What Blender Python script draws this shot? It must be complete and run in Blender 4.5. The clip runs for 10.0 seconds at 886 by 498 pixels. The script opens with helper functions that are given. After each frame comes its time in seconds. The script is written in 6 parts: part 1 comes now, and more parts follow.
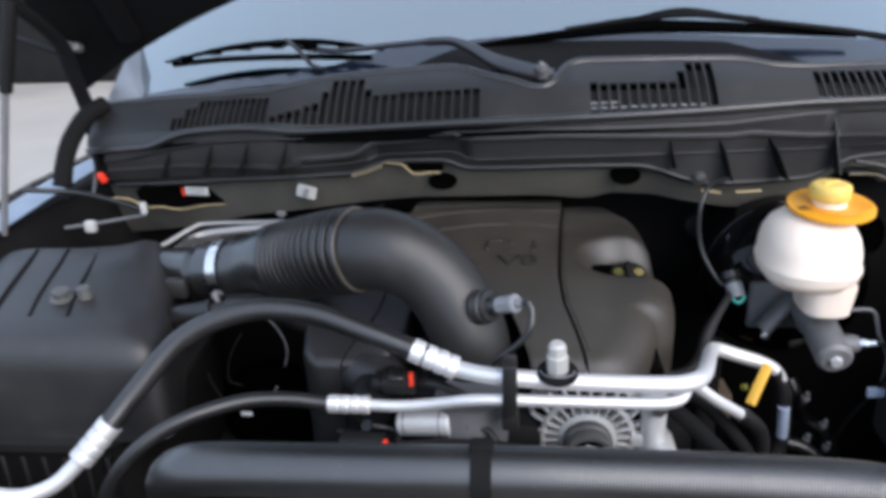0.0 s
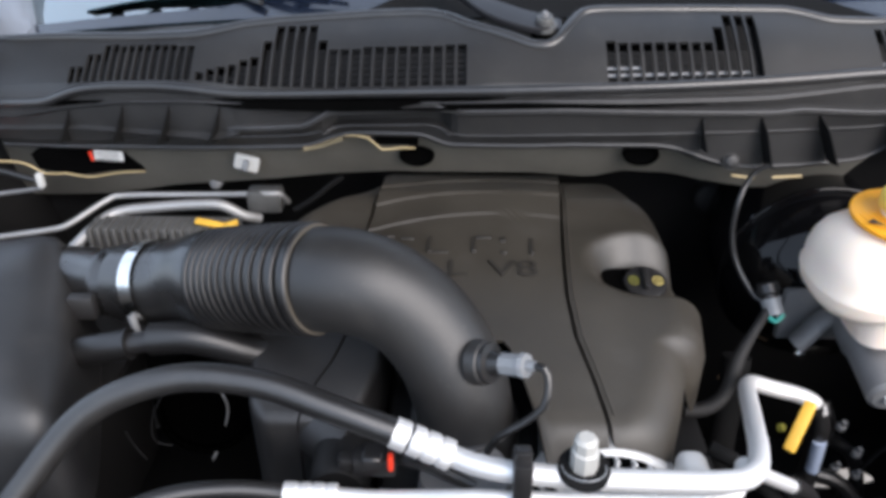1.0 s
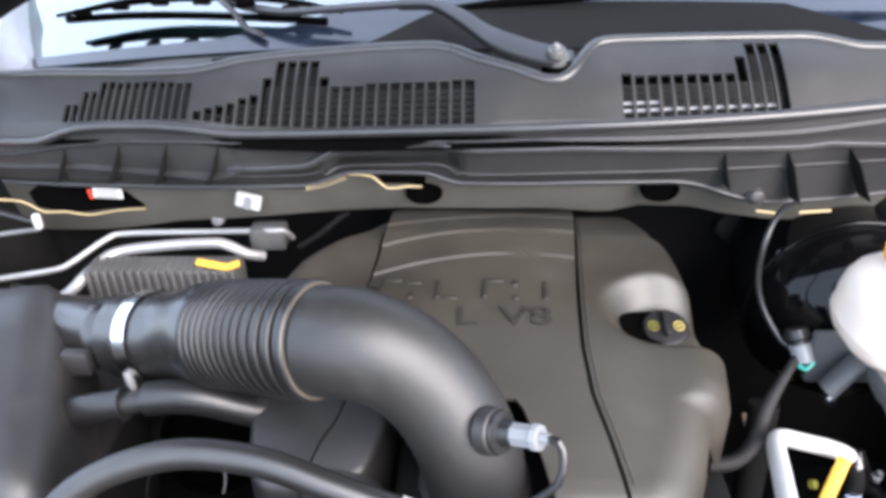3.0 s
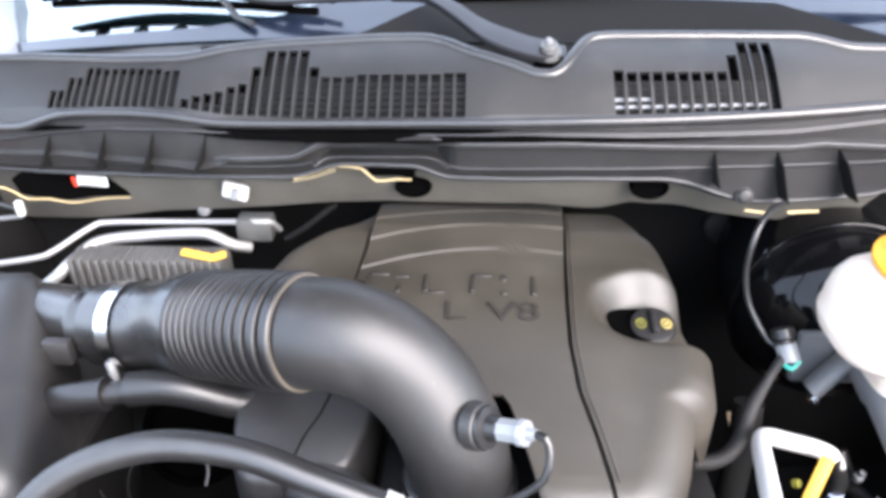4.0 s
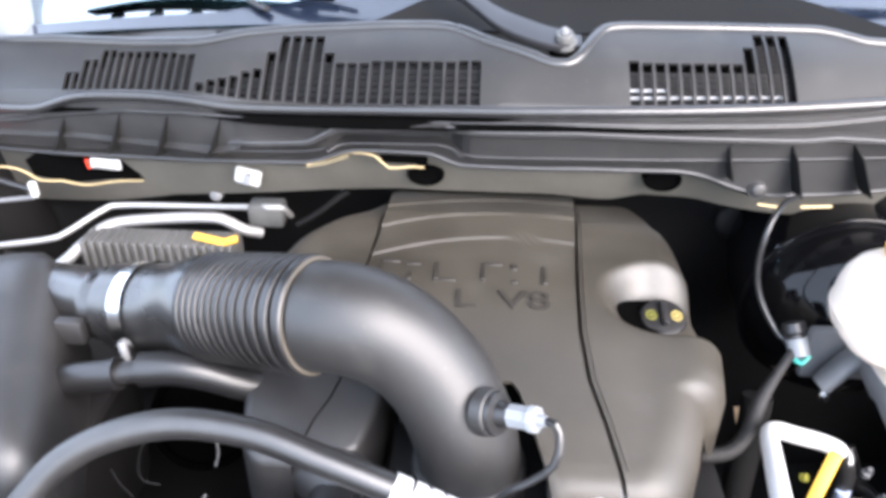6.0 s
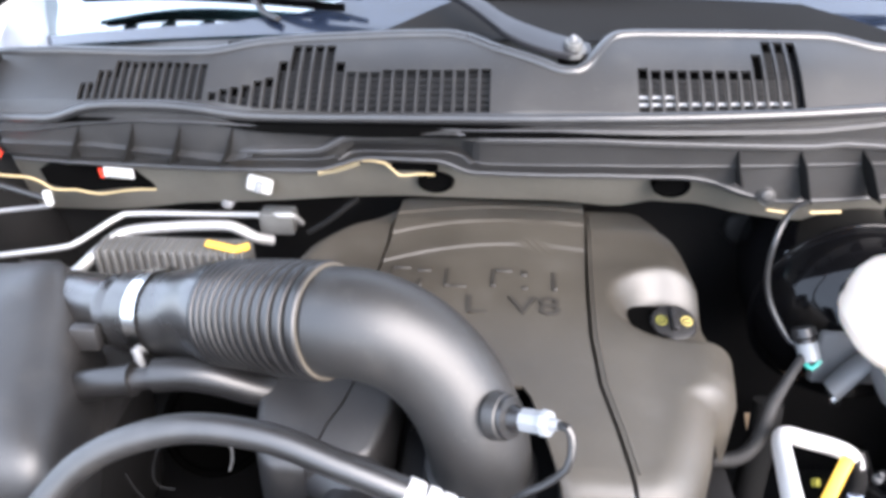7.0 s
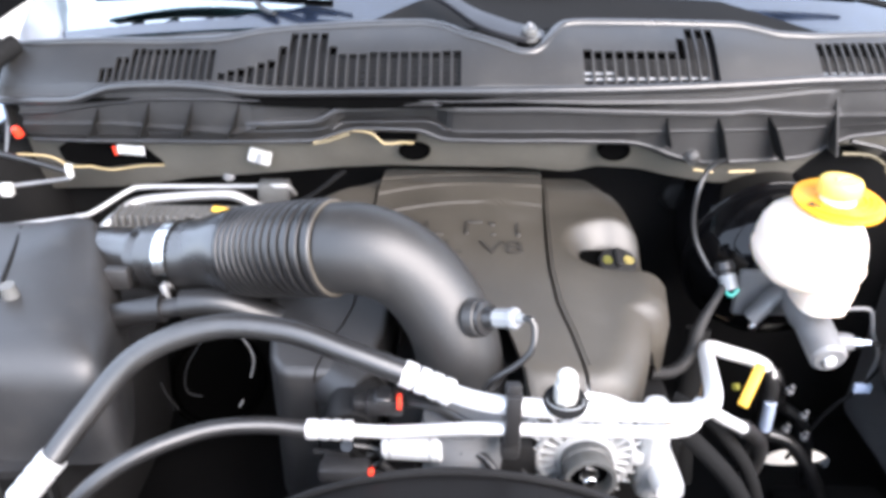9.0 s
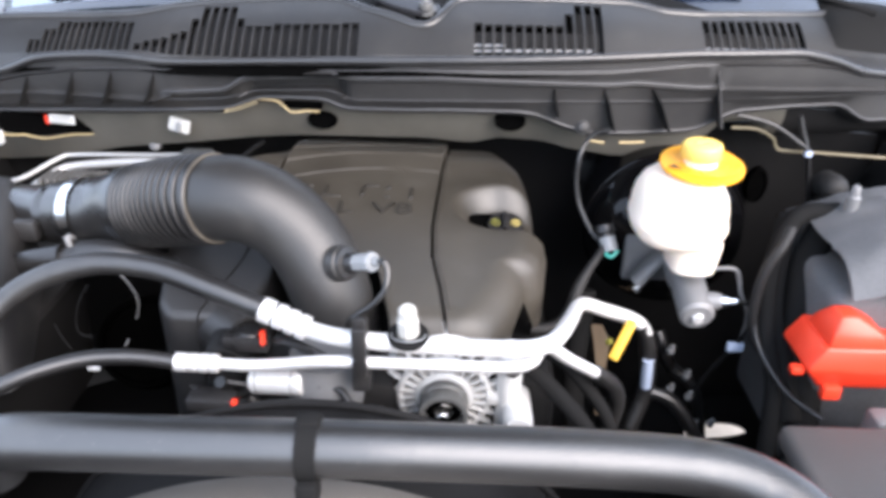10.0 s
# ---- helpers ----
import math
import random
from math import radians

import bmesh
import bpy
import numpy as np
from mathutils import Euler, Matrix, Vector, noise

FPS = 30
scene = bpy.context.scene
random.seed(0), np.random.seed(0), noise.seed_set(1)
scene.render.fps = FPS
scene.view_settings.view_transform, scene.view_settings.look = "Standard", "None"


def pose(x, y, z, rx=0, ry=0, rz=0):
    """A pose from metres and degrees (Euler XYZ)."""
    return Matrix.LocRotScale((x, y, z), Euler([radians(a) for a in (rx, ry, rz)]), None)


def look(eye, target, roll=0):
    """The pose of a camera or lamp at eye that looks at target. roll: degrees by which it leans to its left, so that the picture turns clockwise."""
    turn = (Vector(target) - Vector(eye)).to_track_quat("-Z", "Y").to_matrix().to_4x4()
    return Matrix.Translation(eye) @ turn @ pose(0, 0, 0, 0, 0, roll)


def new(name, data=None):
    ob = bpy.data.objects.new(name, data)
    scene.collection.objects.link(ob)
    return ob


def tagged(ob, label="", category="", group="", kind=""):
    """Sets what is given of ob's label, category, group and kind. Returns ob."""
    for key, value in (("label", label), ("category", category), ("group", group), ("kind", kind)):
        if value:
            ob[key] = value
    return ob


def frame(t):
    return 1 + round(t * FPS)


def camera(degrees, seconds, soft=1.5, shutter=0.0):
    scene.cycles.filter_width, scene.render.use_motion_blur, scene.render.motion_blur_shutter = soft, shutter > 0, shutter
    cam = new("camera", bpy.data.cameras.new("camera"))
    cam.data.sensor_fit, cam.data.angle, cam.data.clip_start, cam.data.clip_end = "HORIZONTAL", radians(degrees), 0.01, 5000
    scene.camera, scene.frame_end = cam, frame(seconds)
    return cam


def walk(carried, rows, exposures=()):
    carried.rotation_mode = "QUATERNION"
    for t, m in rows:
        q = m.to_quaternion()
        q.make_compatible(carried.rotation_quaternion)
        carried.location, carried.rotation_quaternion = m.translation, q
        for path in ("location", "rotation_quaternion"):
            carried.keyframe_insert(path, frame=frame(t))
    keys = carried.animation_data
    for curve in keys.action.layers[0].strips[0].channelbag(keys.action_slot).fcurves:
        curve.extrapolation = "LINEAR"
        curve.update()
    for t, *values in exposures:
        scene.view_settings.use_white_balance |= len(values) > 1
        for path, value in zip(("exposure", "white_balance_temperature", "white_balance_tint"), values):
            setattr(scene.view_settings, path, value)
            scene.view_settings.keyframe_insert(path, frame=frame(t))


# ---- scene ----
cam = camera(60.3, 10.0, soft=3.9, shutter=0.2)
PATH = [
    (0, (0.137, -0.023, 1.558), (-0.063, 1.823, 0.815), -2.4),
    (0.2, (0.111, 0.052, 1.575), (0.05, 1.858, 0.718), -3.3),
    (0.3, (0.096, 0.082, 1.582), (0.076, 1.886, 0.719), -3.6),
    (0.5, (0.082, 0.134, 1.604), (0.084, 1.924, 0.711), -2.7),
    (0.6, (0.074, 0.156, 1.613), (0.077, 1.934, 0.698), -1.8),
    (0.8, (0.074, 0.211, 1.625), (0.052, 1.957, 0.649), -0.8),
    (1, (0.073, 0.257, 1.607), (0.014, 1.98, 0.594), -0.4),
    (1.3, (0.081, 0.289, 1.614), (-0.002, 2.027, 0.628), -1.9),
    (1.5, (0.076, 0.303, 1.62), (-0.018, 2.035, 0.625), -1.6),
    (2, (0.081, 0.312, 1.628), (-0.003, 2.072, 0.682), -1.4),
    (2.5, (0.083, 0.317, 1.625), (-0.011, 2.08, 0.687), -1.3),
    (3, (0.081, 0.328, 1.635), (-0.021, 2.046, 0.617), -1.8),
    (4.5, (0.077, 0.332, 1.624), (0.02, 2.046, 0.596), 0.4),
    (5, (0.075, 0.333, 1.619), (0.001, 2.053, 0.601), 0.2),
    (5.5, (0.074, 0.331, 1.622), (0.001, 2.033, 0.575), 0.7),
    (7, (0.067, 0.318, 1.624), (-0.033, 2.036, 0.604), 0.1),
    (7.5, (0.07, 0.327, 1.621), (-0.03, 2.039, 0.592), 0.1),
    (8, (0.068, 0.324, 1.62), (-0.039, 2.037, 0.594), -0.1),
    (8.5, (0.057, 0.235, 1.624), (-0.014, 1.954, 0.603), 0.0),
    (8.8, (0.051, 0.156, 1.621), (0.029, 1.886, 0.617), 1.1),
    (9, (0.049, 0.12, 1.618), (0.05, 1.873, 0.657), 0.9),
    (9.3, (0.066, 0.091, 1.58), (0.021, 1.808, 0.555), 0.1),
    (9.5, (0.076, 0.077, 1.574), (0.059, 1.797, 0.554), -0.4),
    (9.6, (0.097, 0.07, 1.575), (0.089, 1.805, 0.582), -0.1),
    (9.8, (0.163, 0.055, 1.592), (0.104, 1.785, 0.592), 0.6),
    (10, (0.228, 0.035, 1.589), (0.201, 1.797, 0.643), 1.2),
]
EXPOSURES = [(0.0, 0.70, 6120, 10), (0.5, 0.82, 6200, 10), (1.0, 1.04, 6380, 10), (1.5, 1.30, 6350, 10), (2.0, 1.62, 6350, 10), (2.5, 1.89, 6350, 11), (3.2, 2.15, 6400, 12), (4.5, 2.63, 6420, 12), (8.0, 2.63, 6420, 12), (8.5, 2.72, 6400, 13), (9.0, 2.50, 6420, 12), (9.5, 2.37, 6430, 12), (10.0, 1.95, 6450, 12)]
walk(cam, [(t, look(eye, target, roll)) for t, eye, target, roll in PATH], EXPOSURES)

# ---- light ----
world = bpy.data.worlds.new("sky")
scene.world = world
world.use_nodes = True
wn = world.node_tree.nodes
sky = wn.new("ShaderNodeTexSky")
sky.sky_type, sky.sun_disc = "NISHITA", False
sky.sun_elevation, sky.sun_rotation = radians(34), radians(140)
sky.air_density, sky.dust_density = 1.0, 1.0
wn["Background"].inputs[1].default_value = 0.112
haze = wn.new("ShaderNodeMix")
haze.data_type = "RGBA"
haze.inputs[0].default_value = 0.6
haze.inputs[7].default_value = (8.7, 9.9, 12.1, 1)
world.node_tree.links.new(sky.outputs[0], haze.inputs[6])
world.node_tree.links.new(haze.outputs[2], wn["Background"].inputs[0])
sun_data = bpy.data.lights.new("sun", "SUN")
sun_data.energy, sun_data.angle, sun_data.color = 2.4, radians(52), (1.0, 0.90, 0.84)
sun = new("sun", sun_data)
sun.matrix_world = look((0, 0, 0), (-0.55, 0.62, -0.55))


# ---- materials ----
def material(name, colour, rough=0.5, metal=0.0, vary=0.15, grain=60.0, bump=0.1, stain=6.0, spec=0.5, coat=0.0, dust=0.0, subsurface=0.0, coat_rough=0.08):
    m = bpy.data.materials.new(name)
    m.use_nodes = True
    n, l = m.node_tree.nodes, m.node_tree.links
    b = n["Principled BSDF"]
    b.inputs["Metallic"].default_value = metal
    b.inputs["Specular IOR Level"].default_value = spec
    b.inputs["Coat Weight"].default_value = coat
    b.inputs["Coat Roughness"].default_value = coat_rough
    if subsurface:
        b.inputs["Subsurface Weight"].default_value = subsurface
        b.inputs["Subsurface Radius"].default_value = (0.02, 0.015, 0.01)
        b.inputs["Subsurface Scale"].default_value = 0.6
    co = n.new("ShaderNodeTexCoord")
    fine, wide = n.new("ShaderNodeTexNoise"), n.new("ShaderNodeTexNoise")
    fine.inputs["Scale"].default_value, fine.inputs["Detail"].default_value = grain * 10, 5
    wide.inputs["Scale"].default_value, wide.inputs["Detail"].default_value = stain, 6
    l.new(co.outputs["Object"], fine.inputs["Vector"])
    l.new(co.outputs["Object"], wide.inputs["Vector"])
    ramp = n.new("ShaderNodeValToRGB")
    lo = [max(0.0, c * (1 - vary)) for c in colour]
    hi = [min(1.0, c * (1 + vary) + dust * d) for c, d in zip(colour, (0.1, 0.09, 0.075))]
    ramp.color_ramp.elements[0].position, ramp.color_ramp.elements[1].position = 0.35, 0.68
    ramp.color_ramp.elements[0].color, ramp.color_ramp.elements[1].color = (*lo, 1), (*hi, 1)
    mix = n.new("ShaderNodeMath")
    mix.operation = "MULTIPLY_ADD"
    mix.inputs[1].default_value = 0.3
    l.new(fine.outputs[0], mix.inputs[0])
    scaled = n.new("ShaderNodeMath")
    scaled.operation = "MULTIPLY"
    scaled.inputs[1].default_value = 0.7
    l.new(wide.outputs[0], scaled.inputs[0])
    l.new(scaled.outputs[0], mix.inputs[2])
    l.new(mix.outputs[0], ramp.inputs[0])
    if dust >= 0.07:
        # scattered specks and faint smears of settled dust
        speck, smear, cover_up = n.new("ShaderNodeTexNoise"), n.new("ShaderNodeTexNoise"), n.new("ShaderNodeMix")
        speck.inputs["Scale"].default_value, speck.inputs["Detail"].default_value = 420.0, 2
        smear.inputs["Scale"].default_value, smear.inputs["Detail"].default_value = 22.0, 8
        fleck, haze_of = n.new("ShaderNodeMapRange"), n.new("ShaderNodeMapRange")
        fleck.inputs["From Min"].default_value, fleck.inputs["From Max"].default_value = 0.70, 0.78
        haze_of.inputs["From Min"].default_value, haze_of.inputs["From Max"].default_value = 0.55, 0.8
        haze_of.inputs["To Max"].default_value = 0.16
        most = n.new("ShaderNodeMath")
        most.operation, most.use_clamp = "ADD", True
        for node in (speck, smear):
            l.new(co.outputs["Object"], node.inputs["Vector"])
        l.new(speck.outputs[0], fleck.inputs["Value"])
        l.new(smear.outputs[0], haze_of.inputs["Value"])
        l.new(fleck.outputs[0], most.inputs[0])
        l.new(haze_of.outputs[0], most.inputs[1])
        cover_up.data_type = "RGBA"
        cover_up.inputs[7].default_value = (0.085, 0.08, 0.072, 1)
        l.new(most.outputs[0], cover_up.inputs[0])
        l.new(ramp.outputs[0], cover_up.inputs[6])
        l.new(cover_up.outputs[2], b.inputs["Base Color"])
    else:
        l.new(ramp.outputs[0], b.inputs["Base Color"])
    gloss = n.new("ShaderNodeMapRange")
    gloss.inputs["To Min"].default_value, gloss.inputs["To Max"].default_value = max(0.02, rough - 0.1), min(1, rough + 0.12)
    l.new(wide.outputs[0], gloss.inputs["Value"])
    l.new(gloss.outputs[0], b.inputs["Roughness"])
    if bump:
        bp = n.new("ShaderNodeBump")
        bp.inputs["Strength"].default_value, bp.inputs["Distance"].default_value = bump, 0.001
        l.new(fine.outputs[0], bp.inputs["Height"])
        l.new(bp.outputs[0], b.inputs["Normal"])
    return m


BLACK = material("black_plastic", (0.012, 0.012, 0.013), 0.36, dust=0.1)
COVER = material("engine_cover_plastic", (0.0285, 0.0243, 0.018), 0.5, vary=0.3, grain=90, bump=0.25, dust=0.12, spec=0.72)
BOXLID = material("satin_black_plastic", (0.011, 0.011, 0.0118), 0.5, vary=0.25, grain=60, bump=0.15, dust=0.10, spec=0.75)
RING = material("dusty_tan_edge", (0.075, 0.066, 0.053), 0.5, vary=0.25)
MATT = material("matt_black_rubber", (0.010, 0.010, 0.010), 0.85, spec=0.1)
CORNER = material("grey_trim_plastic", (0.2, 0.215, 0.24), 0.35, grain=90, bump=0.1)
COWL = material("cowl_plastic", (0.011, 0.011, 0.0115), 0.48, vary=0.25, grain=110, bump=0.3, dust=0.12, spec=0.55)
DUCT = material("duct_plastic", (0.010, 0.010, 0.0102), 0.46, vary=0.3, grain=70, bump=0.2, dust=0.09, spec=0.64)
CUFF = material("glossy_cuff_plastic", (0.008, 0.008, 0.0084), 0.27, vary=0.3, grain=70, bump=0.12, dust=0.08, spec=1.0)
RUBBER = material("black_rubber", (0.008, 0.008, 0.0085), 0.36, vary=0.25, grain=120, bump=0.15, spec=0.65, dust=0.05)
# lighter than the trim: edge highlights put into the colour
EDGE = material("edge_highlight_plastic", (0.04, 0.04, 0.042), 0.45, vary=0.3, grain=60, bump=0.2)
HOSE = material("smooth_hose_rubber", (0.008, 0.008, 0.0086), 0.4, vary=0.25, grain=90, bump=0.14, spec=0.85, dust=0.08, coat=0.0, coat_rough=0.25)
RADHOSE = material("polished_hose_rubber", (0.008, 0.008, 0.0086), 0.38, vary=0.25, grain=90, bump=0.14, spec=1.0, dust=0.08, coat=0.45, coat_rough=0.34)
# near-black for painted shade in openings, and for wiper and plug rubber
SHADE_AND_RUBBER = material("shade_and_rubber_black", (0.002, 0.002, 0.002), 0.9, vary=0.3, spec=0.0, bump=0.0)
# darker than the cowl plastic: the shade inside the slots is in this colour
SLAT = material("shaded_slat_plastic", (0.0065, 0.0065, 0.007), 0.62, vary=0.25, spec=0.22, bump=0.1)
TAPE = material("dull_black_cloth_tape", (0.010, 0.010, 0.0105), 0.6, vary=0.3, grain=150, bump=0.5, spec=0.35, dust=0.07)
TRIM = material("lower_trim_plastic", (0.015, 0.015, 0.0155), 0.5, vary=0.25, grain=100, bump=0.3, dust=0.09, spec=0.55)
PIT = material("dark_metal", (0.0078, 0.0078, 0.0082), 0.55, dust=0.04, spec=0.18)
GLOSS = material("gloss_black_paint", (0.0025, 0.0025, 0.003), 0.08, bump=0.0, dust=0.02, spec=0.25)
RIM = material("smooth_black_plastic", (0.017, 0.0175, 0.019), 0.29, grain=100, bump=0.1, dust=0.12, spec=0.7)
CREAM = material("cream_plastic", (0.40, 0.395, 0.37), 0.4, vary=0.12, bump=0.1)
PLASTIC = material("translucent_white_plastic", (0.5, 0.5, 0.48), 0.3, vary=0.12, bump=0.05)
STEEL_GREY = material("grey_green_primer", (0.092, 0.087, 0.074), 0.5, vary=0.2, grain=40, dust=0.2)
ALU = material("aluminium", (0.80, 0.80, 0.795), 0.56, metal=0.7, vary=0.08, grain=80, bump=0.4)
DULL_ALU = material("dull_aluminium", (0.42, 0.42, 0.415), 0.55, metal=0.7, vary=0.12, grain=80, bump=0.4)
CAST = material("cast_aluminium", (0.68, 0.68, 0.67), 0.42, metal=0.4, vary=0.2, grain=60, bump=0.5)
IRON = material("grey_casting", (0.17, 0.172, 0.175), 0.52, metal=0.25, vary=0.25, grain=60, bump=0.4)
CHROME = material("bright_steel", (0.75, 0.75, 0.74), 0.18, metal=1.0, vary=0.06)
TANK = material("reservoir_plastic", (0.86, 0.75, 0.64), 0.36, vary=0.05, bump=0.05, subsurface=0.35)
AMBER = material("amber_plastic", (0.8, 0.36, 0.02), 0.4, vary=0.1, bump=0.2, subsurface=0.2)
YELLOW_CAP = material("yellow_plastic", (0.85, 0.6, 0.14), 0.38, vary=0.08, bump=0.1)
YELLOW = material("yellow_tag_plastic", (0.8, 0.47, 0.06), 0.45, vary=0.05)
RED = material("red_plastic", (0.8, 0.05, 0.02), 0.4, vary=0.08)
WHITE = material("white_plastic", (0.72, 0.72, 0.7), 0.45, vary=0.06)
GREY = material("grey_plastic", (0.2, 0.21, 0.22), 0.35, vary=0.15)
TEAL = material("teal_plastic", (0.03, 0.3, 0.25), 0.4, vary=0.1)
PRIMER = material("pale_primer_edge", (0.46, 0.36, 0.19), 0.6, vary=0.25)
FLANGE = material("dull_primer_edge", (0.15, 0.125, 0.075), 0.55, vary=0.3)
FADED = material("faded_yellow_print", (0.5, 0.4, 0.12), 0.55, vary=0.4, stain=120)
PAINT = material("dark_blue_paint", (0.012, 0.016, 0.03), 0.2, vary=0.1, bump=0.0, coat=1.0)
PALE = material("sky_sheen_paint_edge", (0.2, 0.26, 0.34), 0.3, vary=0.15, coat=0.5)
CLOTH = material("grey_insulation", (0.075, 0.077, 0.082), 0.75, vary=0.35, grain=30, bump=0.9)
CONCRETE = material("pale_concrete", (0.36, 0.33, 0.29), 0.85, vary=0.15, grain=3, stain=0.6, bump=0.3)
PRINT_BLUE = material("pale_blue_label", (0.36, 0.42, 0.54), 0.5, vary=0.15)
PRINT = material("black_print", (0.02, 0.02, 0.02), 0.6, vary=0.1)
SHROUD = material("grey_shroud_plastic", (0.115, 0.107, 0.096), 0.48, vary=0.2, grain=60, bump=0.2, dust=0.12)
FUSE = material("flat_grey_plastic", (0.062, 0.058, 0.057), 0.6, vary=0.15, grain=40, bump=0.2)
TAN = material("tan_card", (0.42, 0.30, 0.19), 0.8, vary=0.25, grain=40)
HOODBLACK = material("hood_underside_black", (0.0045, 0.0045, 0.005), 0.8, vary=0.3, spec=0.1)
SHEEN = material("wiper_arm_paint", (0.012, 0.012, 0.014), 0.36, vary=0.2, grain=60, bump=0.05, spec=0.4)
RIBGREY = material("dusty_grey_plastic", (0.085, 0.085, 0.082), 0.45, vary=0.4, grain=50, bump=0.3)
OLIVE = material("dull_yellow_print", (0.2, 0.19, 0.03), 0.5, vary=0.3)
EMBOSS = material("embossed_plastic", (0.022, 0.0195, 0.016), 0.5, vary=0.1)

GLASS = bpy.data.materials.new("windscreen_glass")
GLASS.use_nodes = True
gb = GLASS.node_tree.nodes["Principled BSDF"]
gb.inputs["Base Color"].default_value = (0.12, 0.16, 0.17, 1)
gb.inputs["Roughness"].default_value = 0.02
gb.inputs["Transmission Weight"].default_value = 1.0
gb.inputs["IOR"].default_value = 1.6
gb.inputs["Coat Weight"].default_value = 1.0
gb.inputs["Coat IOR"].default_value = 2.9
gb.inputs["Coat Roughness"].default_value = 0.03
gb.inputs["Coat Tint"].default_value = (0.85, 1.0, 1.0, 1)
FRIT = material("black_ceramic_border", (0.008, 0.012, 0.022), 0.2, vary=0.3, bump=0.0, stain=20, spec=0.5, coat=0.7)

# ---- builders ----
PLACE = {}


def thing(name, at, label, category, group="", kind=""):
    e = new(name)
    e.location = at
    PLACE[e] = Vector(at)
    e.empty_display_size = 0.02
    return tagged(e, label, category, group, kind)


def part(name, bm, mat, parent=None, label="", sharp=40):
    bmesh.ops.recalc_face_normals(bm, faces=bm.faces)
    me = bpy.data.meshes.new(name)
    off = PLACE.get(parent, Vector((0, 0, 0)))
    bmesh.ops.translate(bm, verts=bm.verts, vec=-off)
    bm.to_mesh(me)
    bm.free()
    me.materials.append(mat)
    me.shade_smooth()
    me.set_sharp_from_angle(angle=radians(sharp))
    ob = new(name, me)
    if parent:
        ob.parent = parent
    PLACE[ob] = off
    if label:
        tagged(ob, label)
    return ob


def local(name, bm, mat, parent, at, label="", sharp=40):
    """A part whose mesh is built round its own origin."""
    bmesh.ops.translate(bm, verts=bm.verts, vec=Vector(at))
    return part(name, bm, mat, parent, label, sharp)


def solo(name, bm, mat, label, category, group="", kind="", sharp=40):
    """A thing of one mesh, with its origin at the middle of its base."""
    lo = [min(v.co[i] for v in bm.verts) for i in range(3)]
    hi = [max(v.co[i] for v in bm.verts) for i in range(3)]
    at = Vector(((lo[0] + hi[0]) / 2, (lo[1] + hi[1]) / 2, lo[2]))
    bmesh.ops.translate(bm, verts=bm.verts, vec=-at)
    ob = part(name, bm, mat, None, "", sharp)
    ob.location = at
    PLACE[ob] = at
    return tagged(ob, label, category, group, kind)


def lerp(a, b, t):
    return a + (b - a) * t


def smooth(a, b, x):
    t = min(1.0, max(0.0, (x - a) / (b - a)))
    return t * t * (3 - 2 * t)


def spread(table, x):
    """Value at x of a piecewise line given as (x, value) pairs."""
    if x <= table[0][0]:
        return table[0][1]
    for (x0, v0), (x1, v1) in zip(table, table[1:]):
        if x <= x1:
            return lerp(v0, v1, (x - x0) / (x1 - x0))
    return table[-1][1]


def glide(points, step=0.012):
    """A smooth line through the points."""
    p = [Vector(q) for q in points]
    p = [2 * p[0] - p[1]] + p + [2 * p[-1] - p[-2]]
    out = []
    for a, b, c, d in zip(p, p[1:], p[2:], p[3:]):
        n = max(2, int((c - b).length / step))
        for i in range(n):
            t = i / n
            out.append(0.5 * (2 * b + (c - a) * t + (2 * a - 5 * b + 4 * c - d) * t * t + (3 * b - a - 3 * c + d) * t ** 3))
    out.append(p[-2])
    return out


def sweep(bm, line, radius, seg=18, caps=True, flat=1.0):
    """A tube along a line; radius is a number or a function of (metres along, metres in all)."""
    line = [Vector(q) for q in line]
    total = sum((b - a).length for a, b in zip(line, line[1:]))
    ahead = (line[1] - line[0]).normalized()
    side = ahead.cross(Vector((0, 0, 1)))
    if side.length < 0.05:
        side = ahead.cross(Vector((0, 1, 0)))
    side.normalize()
    rings, run = [], 0.0
    for i, q in enumerate(line):
        tangent = (line[min(i + 1, len(line) - 1)] - line[max(i - 1, 0)]).normalized()
        side = (side - tangent * side.dot(tangent)).normalized()
        up = side.cross(tangent)
        if i:
            run += (q - line[i - 1]).length
        r = radius(run, total) if callable(radius) else radius
        rings.append([bm.verts.new(q + side * (r * math.cos(2 * math.pi * k / seg)) + up * (r * flat * math.sin(2 * math.pi * k / seg))) for k in range(seg)])
    for a, b in zip(rings, rings[1:]):
        for k in range(seg):
            bm.faces.new((a[k], a[(k + 1) % seg], b[(k + 1) % seg], b[k]))
    if caps:
        bm.faces.new(rings[0])
        bm.faces.new(rings[-1])
    return bm


def hose(points, radius, seg=18, step=0.012, flat=1.0):
    return sweep(bmesh.new(), glide(points, step), radius, seg, True, flat)


